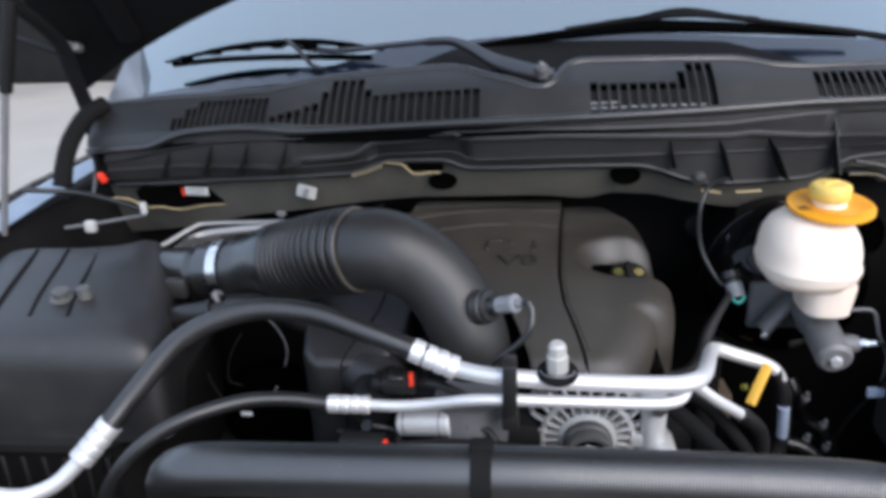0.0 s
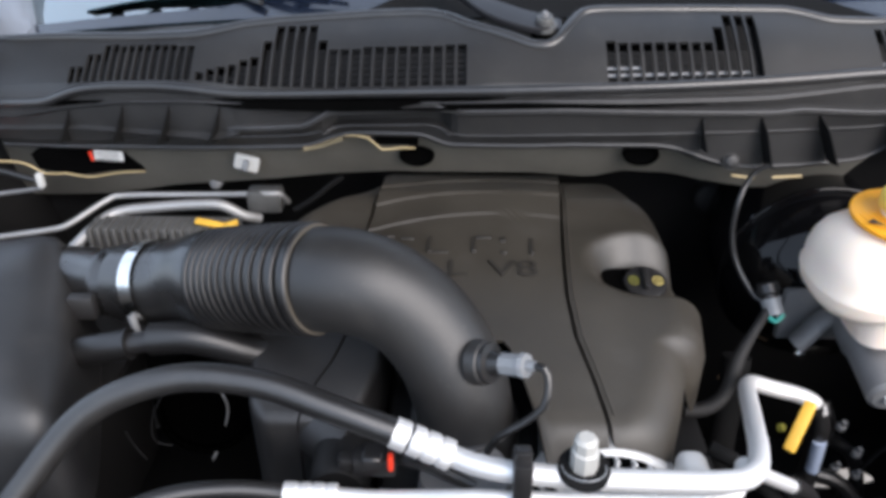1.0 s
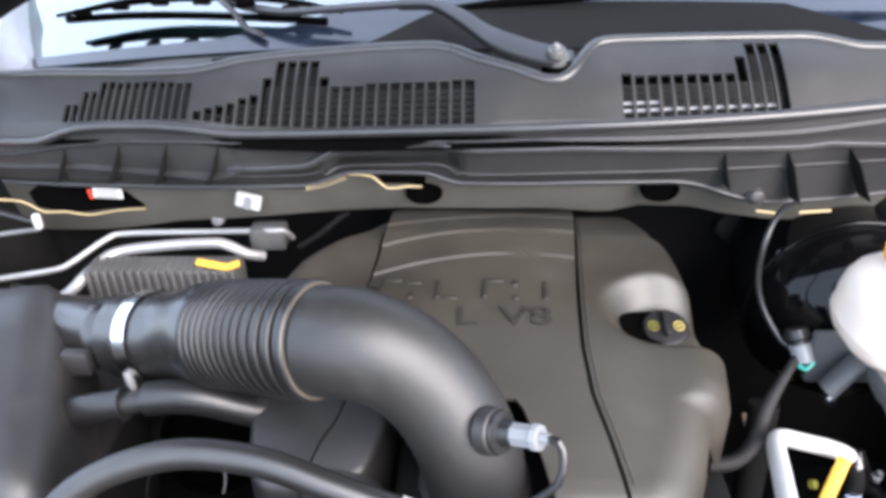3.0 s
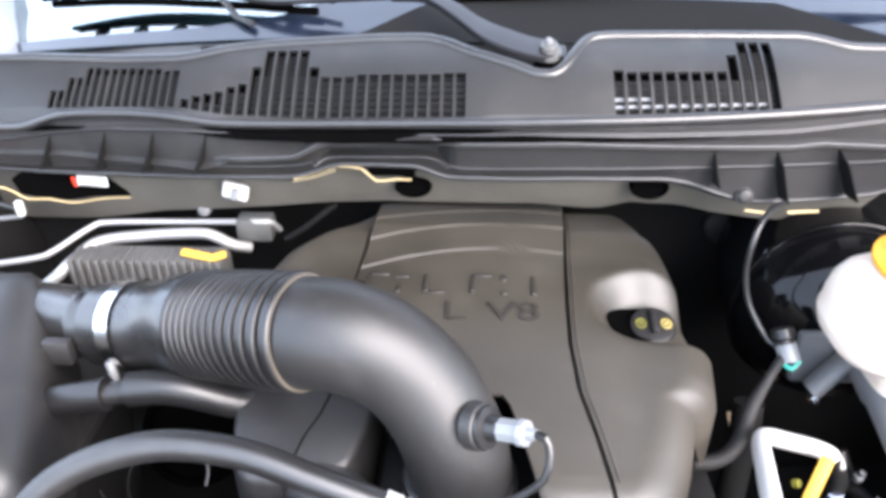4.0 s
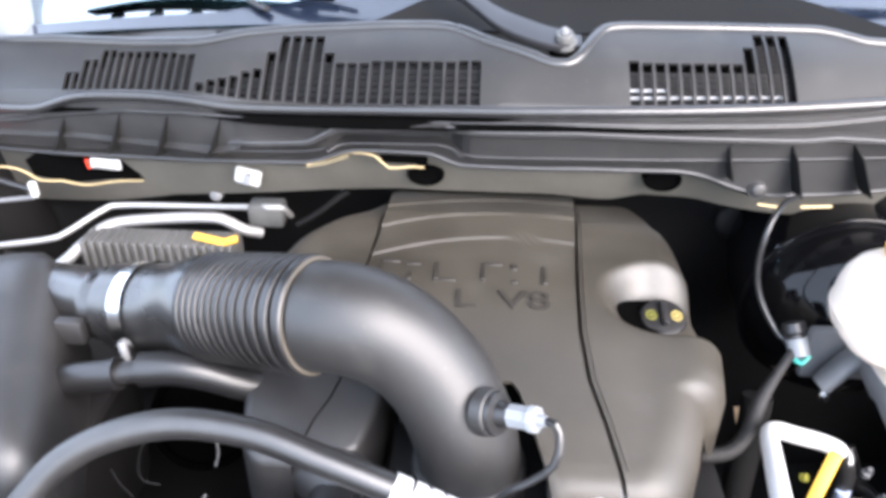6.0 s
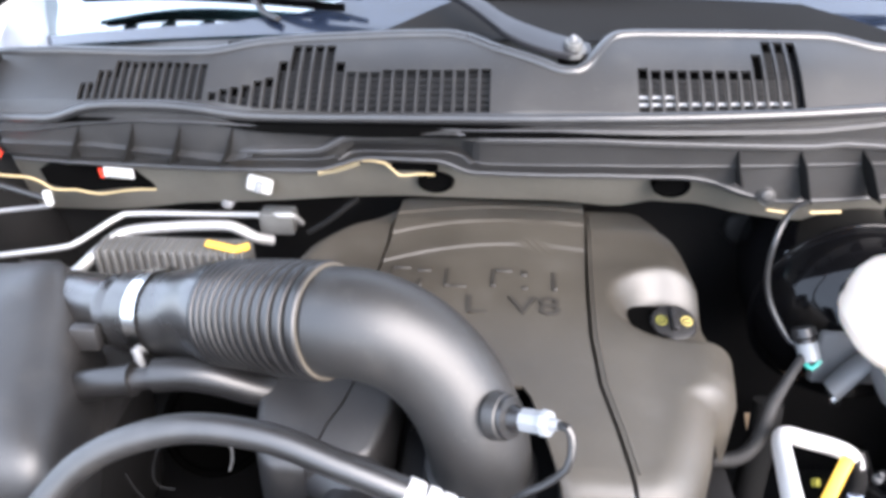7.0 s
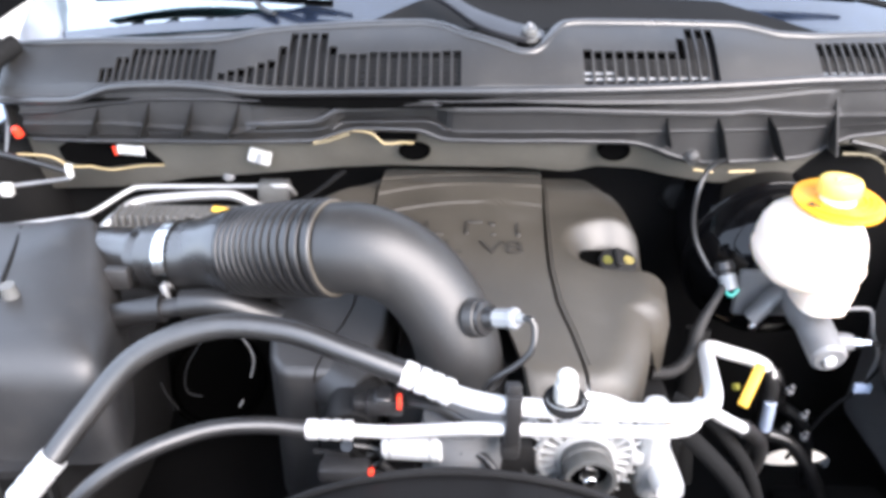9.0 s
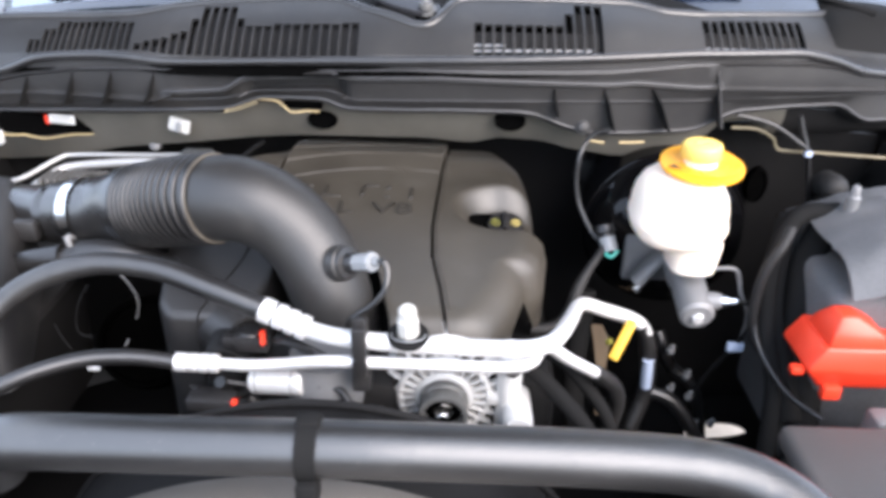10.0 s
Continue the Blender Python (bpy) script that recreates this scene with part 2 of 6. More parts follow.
def strap(points, width, thick, step=0.006):
    """A flat bar along a line, with its broad side up and softly rounded edges; width: a function of (metres along, metres in all)."""
    line = glide(points, step)
    total = sum((b - a).length for a, b in zip(line, line[1:]))
    rings, run = [], 0.0
    for i, q in enumerate(line):
        ahead = (line[min(i + 1, len(line) - 1)] - line[max(i - 1, 0)]).normalized()
        side = ahead.cross(Vector((0, -0.35, 1))).normalized()
        up = side.cross(ahead)
        run += (q - line[i - 1]).length if i else 0.0
        w = width(run, total) / 2
        rings.append([q + side * (w * a) + up * (thick * b) for a, b in ((-1, -0.6), (-1, 0.2), (-0.93, 0.42), (-0.7, 0.46), (0, 0.5), (0.7, 0.46), (0.93, 0.42), (1, 0.2), (1, -0.6), (0, -0.5))])
    return loft(rings)


def rod(a, b, radius, seg=16, bevel=0.0):
    """A straight round bar with softened ends."""
    a, b = Vector(a), Vector(b)
    d = (b - a).normalized()
    bv = bevel or radius * 0.15
    return sweep(bmesh.new(), [a, a + d * bv, b - d * bv, b], lambda s, t: radius - bv if s < 1e-6 or s > t - 1e-6 else radius, seg)


def turned(axis_a, axis_b, profile, seg=32):
    """A body of revolution about the line from a to b; profile: (fraction along, radius)."""
    a, b = Vector(axis_a), Vector(axis_b)
    bm = bmesh.new()
    d = (b - a).normalized()
    side = d.cross(Vector((0.3, 0.2, 1))).normalized()
    up = d.cross(side)
    rings = []
    for f, r in profile:
        c = a.lerp(b, f)
        rings.append([bm.verts.new(c + (side * math.cos(2 * math.pi * k / seg) + up * math.sin(2 * math.pi * k / seg)) * max(r, 1e-4)) for k in range(seg)])
    for p, q in zip(rings, rings[1:]):
        for k in range(seg):
            bm.faces.new((p[k], p[(k + 1) % seg], q[(k + 1) % seg], q[k]))
    bm.faces.new(rings[0])
    bm.faces.new(rings[-1])
    return bm


def block(lo, hi, bevel=0.004, seg=2, m=None):
    bm = bmesh.new()
    bmesh.ops.create_cube(bm, size=1.0)
    size = [h - l for l, h in zip(lo, hi)]
    mid = [(h + l) / 2 for l, h in zip(lo, hi)]
    bmesh.ops.scale(bm, vec=size, verts=bm.verts)
    if bevel:
        bmesh.ops.bevel(bm, geom=bm.edges[:], offset=min(bevel, min(size) * 0.45), segments=seg, affect="EDGES", profile=0.5)
    if m is not None:
        bmesh.ops.transform(bm, matrix=m, verts=bm.verts)
    bmesh.ops.translate(bm, verts=bm.verts, vec=mid)
    return bm


def sheet(rows):
    """A surface through rows of points, all of one length."""
    bm = bmesh.new()
    grid = [[bm.verts.new(p) for p in r] for r in rows]
    for a, b in zip(grid, grid[1:]):
        for k in range(len(a) - 1):
            bm.faces.new((a[k], a[k + 1], b[k + 1], b[k]))
    return bm


def thicken(bm, t):
    bmesh.ops.recalc_face_normals(bm, faces=bm.faces)
    bmesh.ops.solidify(bm, geom=bm.faces[:], thickness=t)
    return bm


def loft(rings, close=True):
    bm = bmesh.new()
    vs = [[bm.verts.new(p) for p in r] for r in rings]
    n = len(vs[0])
    for a, b in zip(vs, vs[1:]):
        for k in range(n):
            bm.faces.new((a[k], a[(k + 1) % n], b[(k + 1) % n], b[k]))
    if close:
        bm.faces.new(vs[0])
        bm.faces.new(vs[-1])
    return bm


def oval(cx, cy, z, rx, ry, power=2.6, n=40, tilt=0.0):
    out = []
    for k in range(n):
        a = 2 * math.pi * k / n
        c, s = math.cos(a), math.sin(a)
        x = math.copysign(abs(c) ** (2 / power), c) * rx
        y = math.copysign(abs(s) ** (2 / power), s) * ry
        out.append((cx + x, cy + y, z + tilt * y))
    return out


def along(xs, f):
    return [f(x) for x in xs]


def steps(a, b, d):
    n = max(1, int(round(abs(b - a) / d)))
    return [a + (b - a) * i / n for i in range(n + 1)]


# ---- setting: ground, body sides, firewall ----
g = bmesh.new()
bmesh.ops.create_grid(g, x_segments=40, y_segments=40, size=120)
solo("ground", g, CONCRETE, "pale sunlit concrete ground under the truck", "ground", kind="structure")


# added dark block; what stands there is not known
solo("backdrop_wall", block((-20, 9.9, 0.0), (-3.6, 10.4, 3.0), 0.05), PIT, "plain dark backdrop added far beyond the concrete", "wall", kind="structure")


def bow(x):
    return 0.235 * (x - 0.2) ** 2, -0.095 * (x - 0.2) ** 2


XS = steps(-0.72, 1.06, 0.02)


def cowl_line(y, z, yk=1.0, zk=1.0, xs=XS):
    return [(x, y + bow(x)[0] * yk, z + bow(x)[1] * zk) for x in xs]


# the bay: back wall, sides, front panel, pan
fw = sheet([cowl_line(1.47, 0.35, 0.3, 0), cowl_line(1.47, 0.9, 0.3, 0), cowl_line(1.44, 1.05, 0.4, 0.5), cowl_line(1.40, 1.16, 0.6, 1)])
solo("wall_firewall", thicken(fw, 0.01), PIT, "black painted steel bulkhead behind the engine", "wall", kind="structure")
for s, x0, x1 in ((-1, -0.78, -0.70), (1, 1.10, 1.02)):
    rows = [[(lerp(x0, x1, f) + 0.02 * math.sin(9 * y), y, z) for y in steps(0.3, 1.5, 0.05)] for f, z in ((0.0, 1.1), (0.35, 1.06), (0.8, 0.95), (1.0, 0.8), (1.1, 0.4))]
    solo("wall_inner_fender", thicken(sheet(rows), 0.008), PIT, "black inner fender panel beside the engine bay", "wall", kind="structure")
# out of view; its height keeps low reflections off the radiator hose
solo("wall_radiator_support", block((-0.78, 0.26, 0.4), (1.1, 0.36, 1.09), 0.02), PIT, "unseen black radiator support panel at the front of the bay, raised to block low light", "wall", kind="structure")
# splash pan with an opening by the wheel, through which the ground shows
outer, inner = [], []
for k in range(32):
    a = 2 * math.pi * k / 32
    c, q = math.cos(a), math.sin(a)
    reach = min((0.295 if c > 0 else 1.625) / max(abs(c), 1e-6), (0.235 if q > 0 else 1.065) / max(abs(q), 1e-6))
    outer.append((0.825 + reach * c, 1.365 + reach * q, 0.43))
    inner.append((0.825 + 0.072 * c, 1.360 + 0.010 * c + (0.036 if q > 0 else 0.014) * q, 0.43))
solo("floor_splash_pan", thicken(loft([outer, inner], False), 0.004), PIT, "black splash pan below the engine", "floor", kind="structure")

# outer fenders
for s, xe in ((-1, -0.80), (1, 1.12)):
    rows = []
    for y in steps(0.25, 2.4, 0.06):
        zt = 1.115 + 0.02 * smooth(1.0, 1.5, y)
        prof = [(0.0, -0.02), (0.0, 0.0), (0.012, 0.006), (0.03, 0.004), (0.09, -0.01), (0.15, -0.06), (0.185, -0.16), (0.19, -0.4), (0.187, -0.74)]
        rows.append([(xe + s * a, y, zt + b) for a, b in prof])
    f = thing("fender", (xe + s * 0.1, 1.2, 0.5), "dark blue painted front fender with a pale edge", "fender", "front fenders")
    part("panel", thicken(sheet(rows), 0.003), PAINT, f)
    # pale blue of the flange is the sky's reflection put into colour
    part("flange", thicken(sheet([[(xe - s * 0.03, y, 1.117 + 0.02 * smooth(1.0, 1.5, y)), (xe + s * 0.008, y, 1.125 + 0.02 * smooth(1.0, 1.5, y))] for y in steps(0.3, 1.62, 0.05)]), 0.003), PALE, f, "flange with the sky's pale blue reflection in its colour")

# ---- cowl ----
fl = thing("cowl_flange", (0.2, 1.27, 1.13), "grey-green primed steel flange under the cowl panel", "flange", kind="structure")
HEM = [(-0.8, 0.98), (-0.516, 1.04), (-0.395, 1.075), (-0.138, 1.122), (-0.046, 1.133), (0.038, 1.136), (0.17, 1.139), (0.253, 1.132), (0.3, 1.142), (0.371, 1.137), (0.422, 1.123), (0.503, 1.107), (0.628, 1.102), (0.66, 1.13), (0.69, 1.163), (0.74, 1.165), (0.768, 1.148), (0.78, 1.132), (0.85, 1.127), (1.06, 1.115)]
part("panel", thicken(sheet([[(x, 1.285 + bow(x)[0], spread(HEM, x)) for x in XS if x < 0.7], [(x, 1.272 + bow(x)[0], lerp(spread(HEM, x), 1.19 + bow(x)[1], 0.35)) for x in XS if x < 0.7], cowl_line(1.252, 1.2, 1, 1, [x for x in XS if x < 0.7]), cowl_line(1.247, 1.225, 1, 1, [x for x in XS if x < 0.7])]), 0.003), STEEL_GREY, fl)
part("end_panel", thicken(sheet([[(x, 1.288 + bow(x)[0], spread(HEM, x)) for x in XS if 0.67 < x < 0.81], [(x, 1.275 + bow(x)[0], lerp(spread(HEM, x), 1.19 + bow(x)[1], 0.35)) for x in XS if 0.67 < x < 0.81], cowl_line(1.255, 1.2, 1, 1, [x for x in XS if 0.67 < x < 0.81]), cowl_line(1.25, 1.225, 1, 1, [x for x in XS if 0.67 < x < 0.81])]), 0.003), STEEL_GREY, fl)
part("end_return", thicken(sheet([[(x, 1.288 + bow(x)[0], spread(HEM, x)) for x in XS if x > 0.79], [(x, 1.275 + bow(x)[0], lerp(spread(HEM, x), 1.19 + bow(x)[1], 0.35)) for x in XS if x > 0.79], cowl_line(1.255, 1.2, 1, 1, [x for x in XS if x > 0.79]), cowl_line(1.25, 1.225, 1, 1, [x for x in XS if x > 0.79])]), 0.003), PIT, fl, "darker end of the flange")
# solid black block; the opening's shade is only its colour
part("notch_shade", block((-0.056, 1.243, 1.194), (0.006, 1.252, 1.216), 0.002), SHADE_AND_RUBBER, fl, "black block painting the shade of an opening under the cowl edge")
part("hem", sweep(bmesh.new(), [(x, 1.285 + bow(x)[0], spread(HEM, x)) for x in XS if x < 0.7], 0.0032, 8), STEEL_GREY, fl)

cowl = thing("cowl_panel", (0.2, 1.22, 1.2), "black textured plastic cowl panel with slotted air vents", "cowl")
TOP = [(-0.72, 0.70), (-0.56, 0.68), (-0.4, 0.60), (-0.31, 0.60), (-0.28, 0.65), (-0.24, 0.74), (-0.18, 0.80), (-0.05, 0.87), (0.02, 0.88), (0.05, 0.80), (0.072, 0.68), (0.14, 0.46), (0.155, 0.38), (0.185, 0.38), (0.2, 0.56), (0.222, 0.88), (0.25, 0.92), (0.38, 0.95), (0.50, 0.97), (0.53, 0.90), (0.56, 0.80), (0.62, 0.80), (0.82, 1.02), (0.88, 1.1), (1.06, 1.15)]


def cowl_top(x):
    return (spread(TOP, x - 0.008) + spread(TOP, x) + spread(TOP, x + 0.008)) / 3


def cowl_at(x, s, up=0.0):
    dy, dz = bow(x)
    return (x, 1.203 + 0.107 * s + dy, 1.300 + 0.067 * s + 0.007 * math.sin(math.pi * min(s, 1)) + dz + up)


# where the slope meets the seal, and the slots: (x, width, top of the slot up the slope)
FOOT = [(-0.72, -0.05), (-0.44, -0.02), (-0.3, -0.02), (-0.23, -0.09), (-0.09, -0.12), (0.07, -0.10), (0.25, -0.07), (0.44, -0.01), (0.6, 0.12), (0.8, 0.22), (1.06, 0.22)]


def slope_at(x, u):
    f = spread(FOOT, x)
    return f + u * (1 - f)


VENTS = []
for i in range(15):
    VENTS.append((-0.509 + 0.0137 * i, 0.0106, 0.20 if i < 2 else 0.37 if i < 4 else 0.51 - 0.005 * i))
for i in range(6):
    VENTS.append((-0.2985 + 0.0157 * i, 0.0124, 0.11 + 0.03 * i))
for i in range(18):
    VENTS.append((-0.2035 + 0.0155 * i, 0.0123, 0.46 if i in (0, 5) else 0.69 if i < 5 else 0.33 + 0.003 * i))
for i in range(13):
    VENTS.append((0.251 + 0.0158 * i, 0.0124, 0.42 if i < 9 else 0.64 if i < 10 else 0.83))
for i in range(12):
    VENTS.append((0.620 + 0.0155 * i, 0.0120, 0.66 + 0.012 * i))
lines = {}
for x0, w, top in VENTS:
    lines[round(x0, 4)] = top
    lines[round(x0 + w, 4)] = None
plain = [x for x in steps(-0.72, 1.06, 0.012) if all(abs(x - q) > 0.005 for q in lines) and not any(a < x < a + b for a, b, c in VENTS)]
xs = sorted(list(lines) + plain)
SEAL = [(-0.72, 1.20), (-0.614, 1.215), (-0.555, 1.224), (-0.488, 1.252), (-0.441, 1.261), (-0.36, 1.270), (-0.304, 1.271), (-0.25, 1.268), (-0.19, 1.272), (-0.07, 1.281), (0.04, 1.287), (0.2, 1.2925), (0.33, 1.2955), (0.456, 1.299), (0.59, 1.303), (0.78, 1.299), (0.84, 1.285), (0.9, 1.262), (1.06, 1.24)]


def soft(table, x):
    return sum(spread(table, x + d) for d in (-0.014, -0.007, 0, 0.007, 0.014)) / 5


PITCH, BAR = 0.034, 0.012
ss = [0.0]
while ss[-1] < 1.05:
    k = len(ss) // 2
    ss += [0.035 + PITCH * k, 0.035 + PITCH * k + PITCH - BAR]
bm = bmesh.new()
grid = [[bm.verts.new(cowl_at(x, min(slope_at(x, s), cowl_top(x))) if s else (x, 1.196 + bow(x)[0], soft(SEAL, x))) for s in ss] for x in xs]
for i in range(len(xs) - 1):
    top = lines.get(xs[i])
    for j in range(len(ss) - 1):
        if top and 0 < j and slope_at(xs[i], ss[j + 1]) < top + 0.008:
            continue
        q = (grid[i][j], grid[i + 1][j], grid[i + 1][j + 1], grid[i][j + 1])
        if slope_at(xs[i], ss[j]) < min(cowl_top(xs[i]), cowl_top(xs[i + 1])) + 0.2:
            bm.faces.new(q)
bmesh.ops.remove_doubles(bm, verts=bm.verts, dist=0.0002)
bmesh.ops.dissolve_degenerate(bm, dist=0.0002, edges=bm.edges)
vent_panel = part("vent_panel", thicken(bm, -0.004), COWL, cowl)
# near-black sheet puts the shade behind the slots into colour
part("backing", thicken(sheet([[cowl_at(x, min(slope_at(x, u), cowl_top(x) - 0.03), d) for x in steps(-0.70, 1.02, 0.02)] for u, d in ((-0.05, -0.02), (0.25, -0.02), (0.5, -0.02), (0.75, -0.018), (1.0, -0.012), (1.3, -0.003))]), 0.003), SHADE_AND_RUBBER, cowl, "black sheet painting the shade behind the slots")
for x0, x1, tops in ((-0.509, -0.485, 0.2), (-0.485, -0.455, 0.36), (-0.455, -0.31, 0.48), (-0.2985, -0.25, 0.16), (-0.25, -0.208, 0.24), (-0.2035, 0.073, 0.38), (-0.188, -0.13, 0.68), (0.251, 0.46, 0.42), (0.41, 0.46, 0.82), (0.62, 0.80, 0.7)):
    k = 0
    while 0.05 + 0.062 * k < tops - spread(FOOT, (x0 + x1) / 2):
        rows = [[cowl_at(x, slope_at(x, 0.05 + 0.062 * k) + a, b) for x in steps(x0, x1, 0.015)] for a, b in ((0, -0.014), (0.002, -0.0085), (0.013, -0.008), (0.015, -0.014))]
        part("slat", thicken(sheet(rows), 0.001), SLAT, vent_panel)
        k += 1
for xa, xb, u in ((0.25, 0.30, 0.235), (0.25, 0.44, 0.165), (0.62, 0.70, 0.165)):
    part("light_strip", sweep(bmesh.new(), [cowl_at(x, slope_at(x, u), -0.0065) for x in steps(xa, xb, 0.02)], 0.0022, 6), GREY, cowl, "pale strip behind the slots")
part("round_mark", thicken(sheet([[cowl_at(0.568 + r * 0.035 * math.cos(a), 0.32 + r * 0.16 * math.sin(a), 0.0042) for a in [2 * math.pi * k / 24 for k in range(25)]] for r in (0.05, 0.5, 1)]), 0.0004), MATT, cowl, "flat oval mark on the panel")
# no hollow here: a dark plate paints the recess's shade
part("end_recess_shade", thicken(sheet([[cowl_at(lerp(-0.632, -0.578, f), lerp(0.42, 0.30, f), 0.0045) for f in (0, 0.5, 1)], [cowl_at(lerp(-0.612, -0.574, f), lerp(0.20, 0.06, f), 0.0045) for f in (0, 0.5, 1)]]), 0.0006), MATT, cowl, "flat dark plate painting the shade of a recess at the panel end")
part("top_rim", sweep(bmesh.new(), [Vector(cowl_at(x, cowl_top(x), 0.001)) for x in steps(-0.72, 1.06, 0.008)], 0.0078, 10), RIM, cowl, "raised rim along the glass")
part("seal", sweep(bmesh.new(), [(x, 1.193 + bow(x)[0], soft(SEAL, x)) for x in XS], 0.0068, 12), RIM, cowl, "rounded seal strip")
part("rear_shelf", thicken(sheet([[(x, 1.32 + (y - 1.32) * (0.1 + 0.9 * smooth(-0.12, 0.06, x)) + bow(x)[0], lerp(1.35, z, 0.1 + 0.9 * smooth(-0.12, 0.06, x)) + k * bow(x)[1]) for x in steps(-0.3, 1.0, 0.02)] for y, z, k in ((1.318, 1.352, 1), (1.34, 1.347, 1.1), (1.37, 1.352, 1.2), (1.43, 1.384, 1.3), (1.445, 1.382, 1.3))]), 0.003), MATT, cowl, "dark trough below the wipers")
part("gutter", thicken(sheet([cowl_line(y, z, 1.0, 1.15, steps(-0.72, -0.2, 0.02)) for y, z in ((1.27, 1.335), (1.285, 1.318), (1.34, 1.325), (1.36, 1.345))]), 0.003), RIM, cowl, "dark gutter along the glass")
# dark moulding over the far end of the panel
hump = [[cowl_at(x, slope_at(x, u), 0.003 + 0.03 * math.sin(math.pi * min(1, max(0, (x - 0.858) / 0.22))) ** 0.5 * math.sin(math.pi * min(1, max(0, (u - 0.1) / 1.35))) ** 0.7) for u in steps(0.1, 1.45, 0.075)] for x in steps(0.858, 1.078, 0.011)]
part("end_moulding", thicken(sheet(hump), 0.003), MATT, cowl, "dark rubber moulding at the panel end")
# corner sweeping up beside the glass
C_OUT = [(1.44, -0.738, 1.17), (1.5, -0.71, 1.302), (1.62, -0.722, 1.36), (1.75, -0.755, 1.385), (1.9, -0.80, 1.41), (2.1, -0.86, 1.45)]
C_IN = [(1.44, -0.655, 1.272), (1.5, -0.645, 1.288), (1.6, -0.692, 1.324), (1.75, -0.738, 1.366), (1.9, -0.785, 1.388), (2.1, -0.845, 1.42)]
corner = []
for y in steps(1.44, 1.86, 0.03):
    (xo, zo), (xi, zi) = [[spread([(p[0], p[k]) for p in table], y) for k in (1, 2)] for table in (C_OUT, C_IN)]
    corner.append([(xo - 0.02, y - 0.01, zo - 0.08), (xo - 0.004, y - 0.003, zo - 0.012), (xo + 0.006, y, zo + 0.002), (lerp(xo, xi, 0.5), y, lerp(zo, zi, 0.5) + 0.008), (xi, y, zi), (xi + 0.006, y + 0.004, zi - 0.014)])
part("corner_trim", thicken(sheet(corner), 0.004), CORNER, cowl, "moulded corner beside the glass")
part("end_cap", thicken(sheet([[(-0.72, 1.20 + bow(-0.72)[0] + 0.12 * a, z) for a in steps(0, 1, 0.25)] for z in (1.15, 1.20, 1.225)]), 0.004), COWL, cowl)
# lower trim: lip, recessed face, ledge, groove under the seal
LIP = [(-0.695, 1.125), (-0.422, 1.162), (-0.164, 1.189), (-0.15, 1.190), (-0.094, 1.214), (-0.06, 1.216), (0.018, 1.218), (0.041, 1.204), (0.154, 1.205), (0.209, 1.207), (0.329, 1.206), (0.363, 1.199), (0.394, 1.185), (0.443, 1.170), (0.528, 1.169), (0.62, 1.171), (0.65, 1.183), (0.685, 1.200), (0.788, 1.203), (0.886, 1.20), (0.943, 1.166), (1.06, 1.16)]
MID = [(-0.70, 1.14), (-0.42, 1.180), (-0.272, 1.198), (-0.143, 1.212), (-0.1, 1.228), (0.03, 1.236), (0.041, 1.231), (0.057, 1.221), (0.2, 1.225), (0.38, 1.226), (0.531, 1.225), (0.613, 1.223), (0.65, 1.225), (1.06, 1.215)]
LEDGE = [(-0.70, 1.165), (-0.5, 1.195), (-0.35, 1.204), (-0.27, 1.208), (-0.242, 1.219), (-0.138, 1.232), (-0.112, 1.254), (-0.031, 1.261), (0.042, 1.267), (0.061, 1.261), (0.195, 1.265), (0.348, 1.261), (0.481, 1.257), (0.496, 1.261), (0.606, 1.250), (0.65, 1.25), (1.06, 1.225)]
GROOVE = [(-0.70, 1.18), (-0.614, 1.195), (-0.5, 1.225), (-0.41, 1.242), (-0.312, 1.252), (-0.163, 1.258), (0.042, 1.271), (0.195, 1.277), (0.465, 1.278), (0.597, 1.287), (0.7, 1.285), (0.8, 1.28), (1.06, 1.235)]


def trim_row(k, x):
    lip, mid, ledge, groove, seal = soft(LIP, x), soft(MID, x), soft(LEDGE, x), soft(GROOVE, x), soft(SEAL, x)
    shelf = smooth(-0.27, -0.22, x) * smooth(0.66, 0.63, x)
    hollow = smooth(-0.125, -0.105, x) * smooth(0.06, 0.04, x)
    rows = [(1.238, lip - 0.009), (1.221, lip - 0.003), (1.2165, lip + 0.001), (1.2165, lip + 0.005), (1.209, mid - 0.002), (1.206 + 0.022 * hollow, mid + 0.001), (1.2055 + 0.022 * hollow, mid + 0.004), (1.197 + 0.024 * hollow, ledge - 0.006), (lerp(1.204, 1.191, shelf), ledge - 0.002), (lerp(1.203, 1.191, shelf), ledge + 0.001), (lerp(1.202, 1.201, shelf), ledge + 0.004), (lerp(1.2, 1.194, shelf), max(ledge + 0.0045, groove - 0.003)), (1.195, max(ledge + 0.005, groove)), (1.200, groove + 0.003), (1.2005, seal - 0.010), (1.198, seal - 0.003)]
    y, z = rows[k]
    return Vector((x, y + bow(x)[0], z))


TX = steps(-0.68, 1.06, 0.008)
part("lower_trim", thicken(sheet([[trim_row(k, x) for x in TX] for k in range(16)]), -0.0025), TRIM, cowl, sharp=25)
# pale beads draw the highlights along the trim's edges
for name, k, r, a, b in (("ledge_bead", 9, 0.0021, -0.26, 0.63), ("middle_bead", 5, 0.0011, -0.27, 0.64), ("lip_bead", 2, 0.0024, -0.68, 1.06), ("groove_bead", 12, 0.0011, -0.4, 0.63)):
    part(name, sweep(bmesh.new(), [trim_row(k, x) + Vector((0, (-0.025 if name == "middle_bead" and -0.12 < x < 0.05 else -0.0028), 0.0008)) for x in steps(a, b, 0.008)], r, 8), EDGE, cowl)
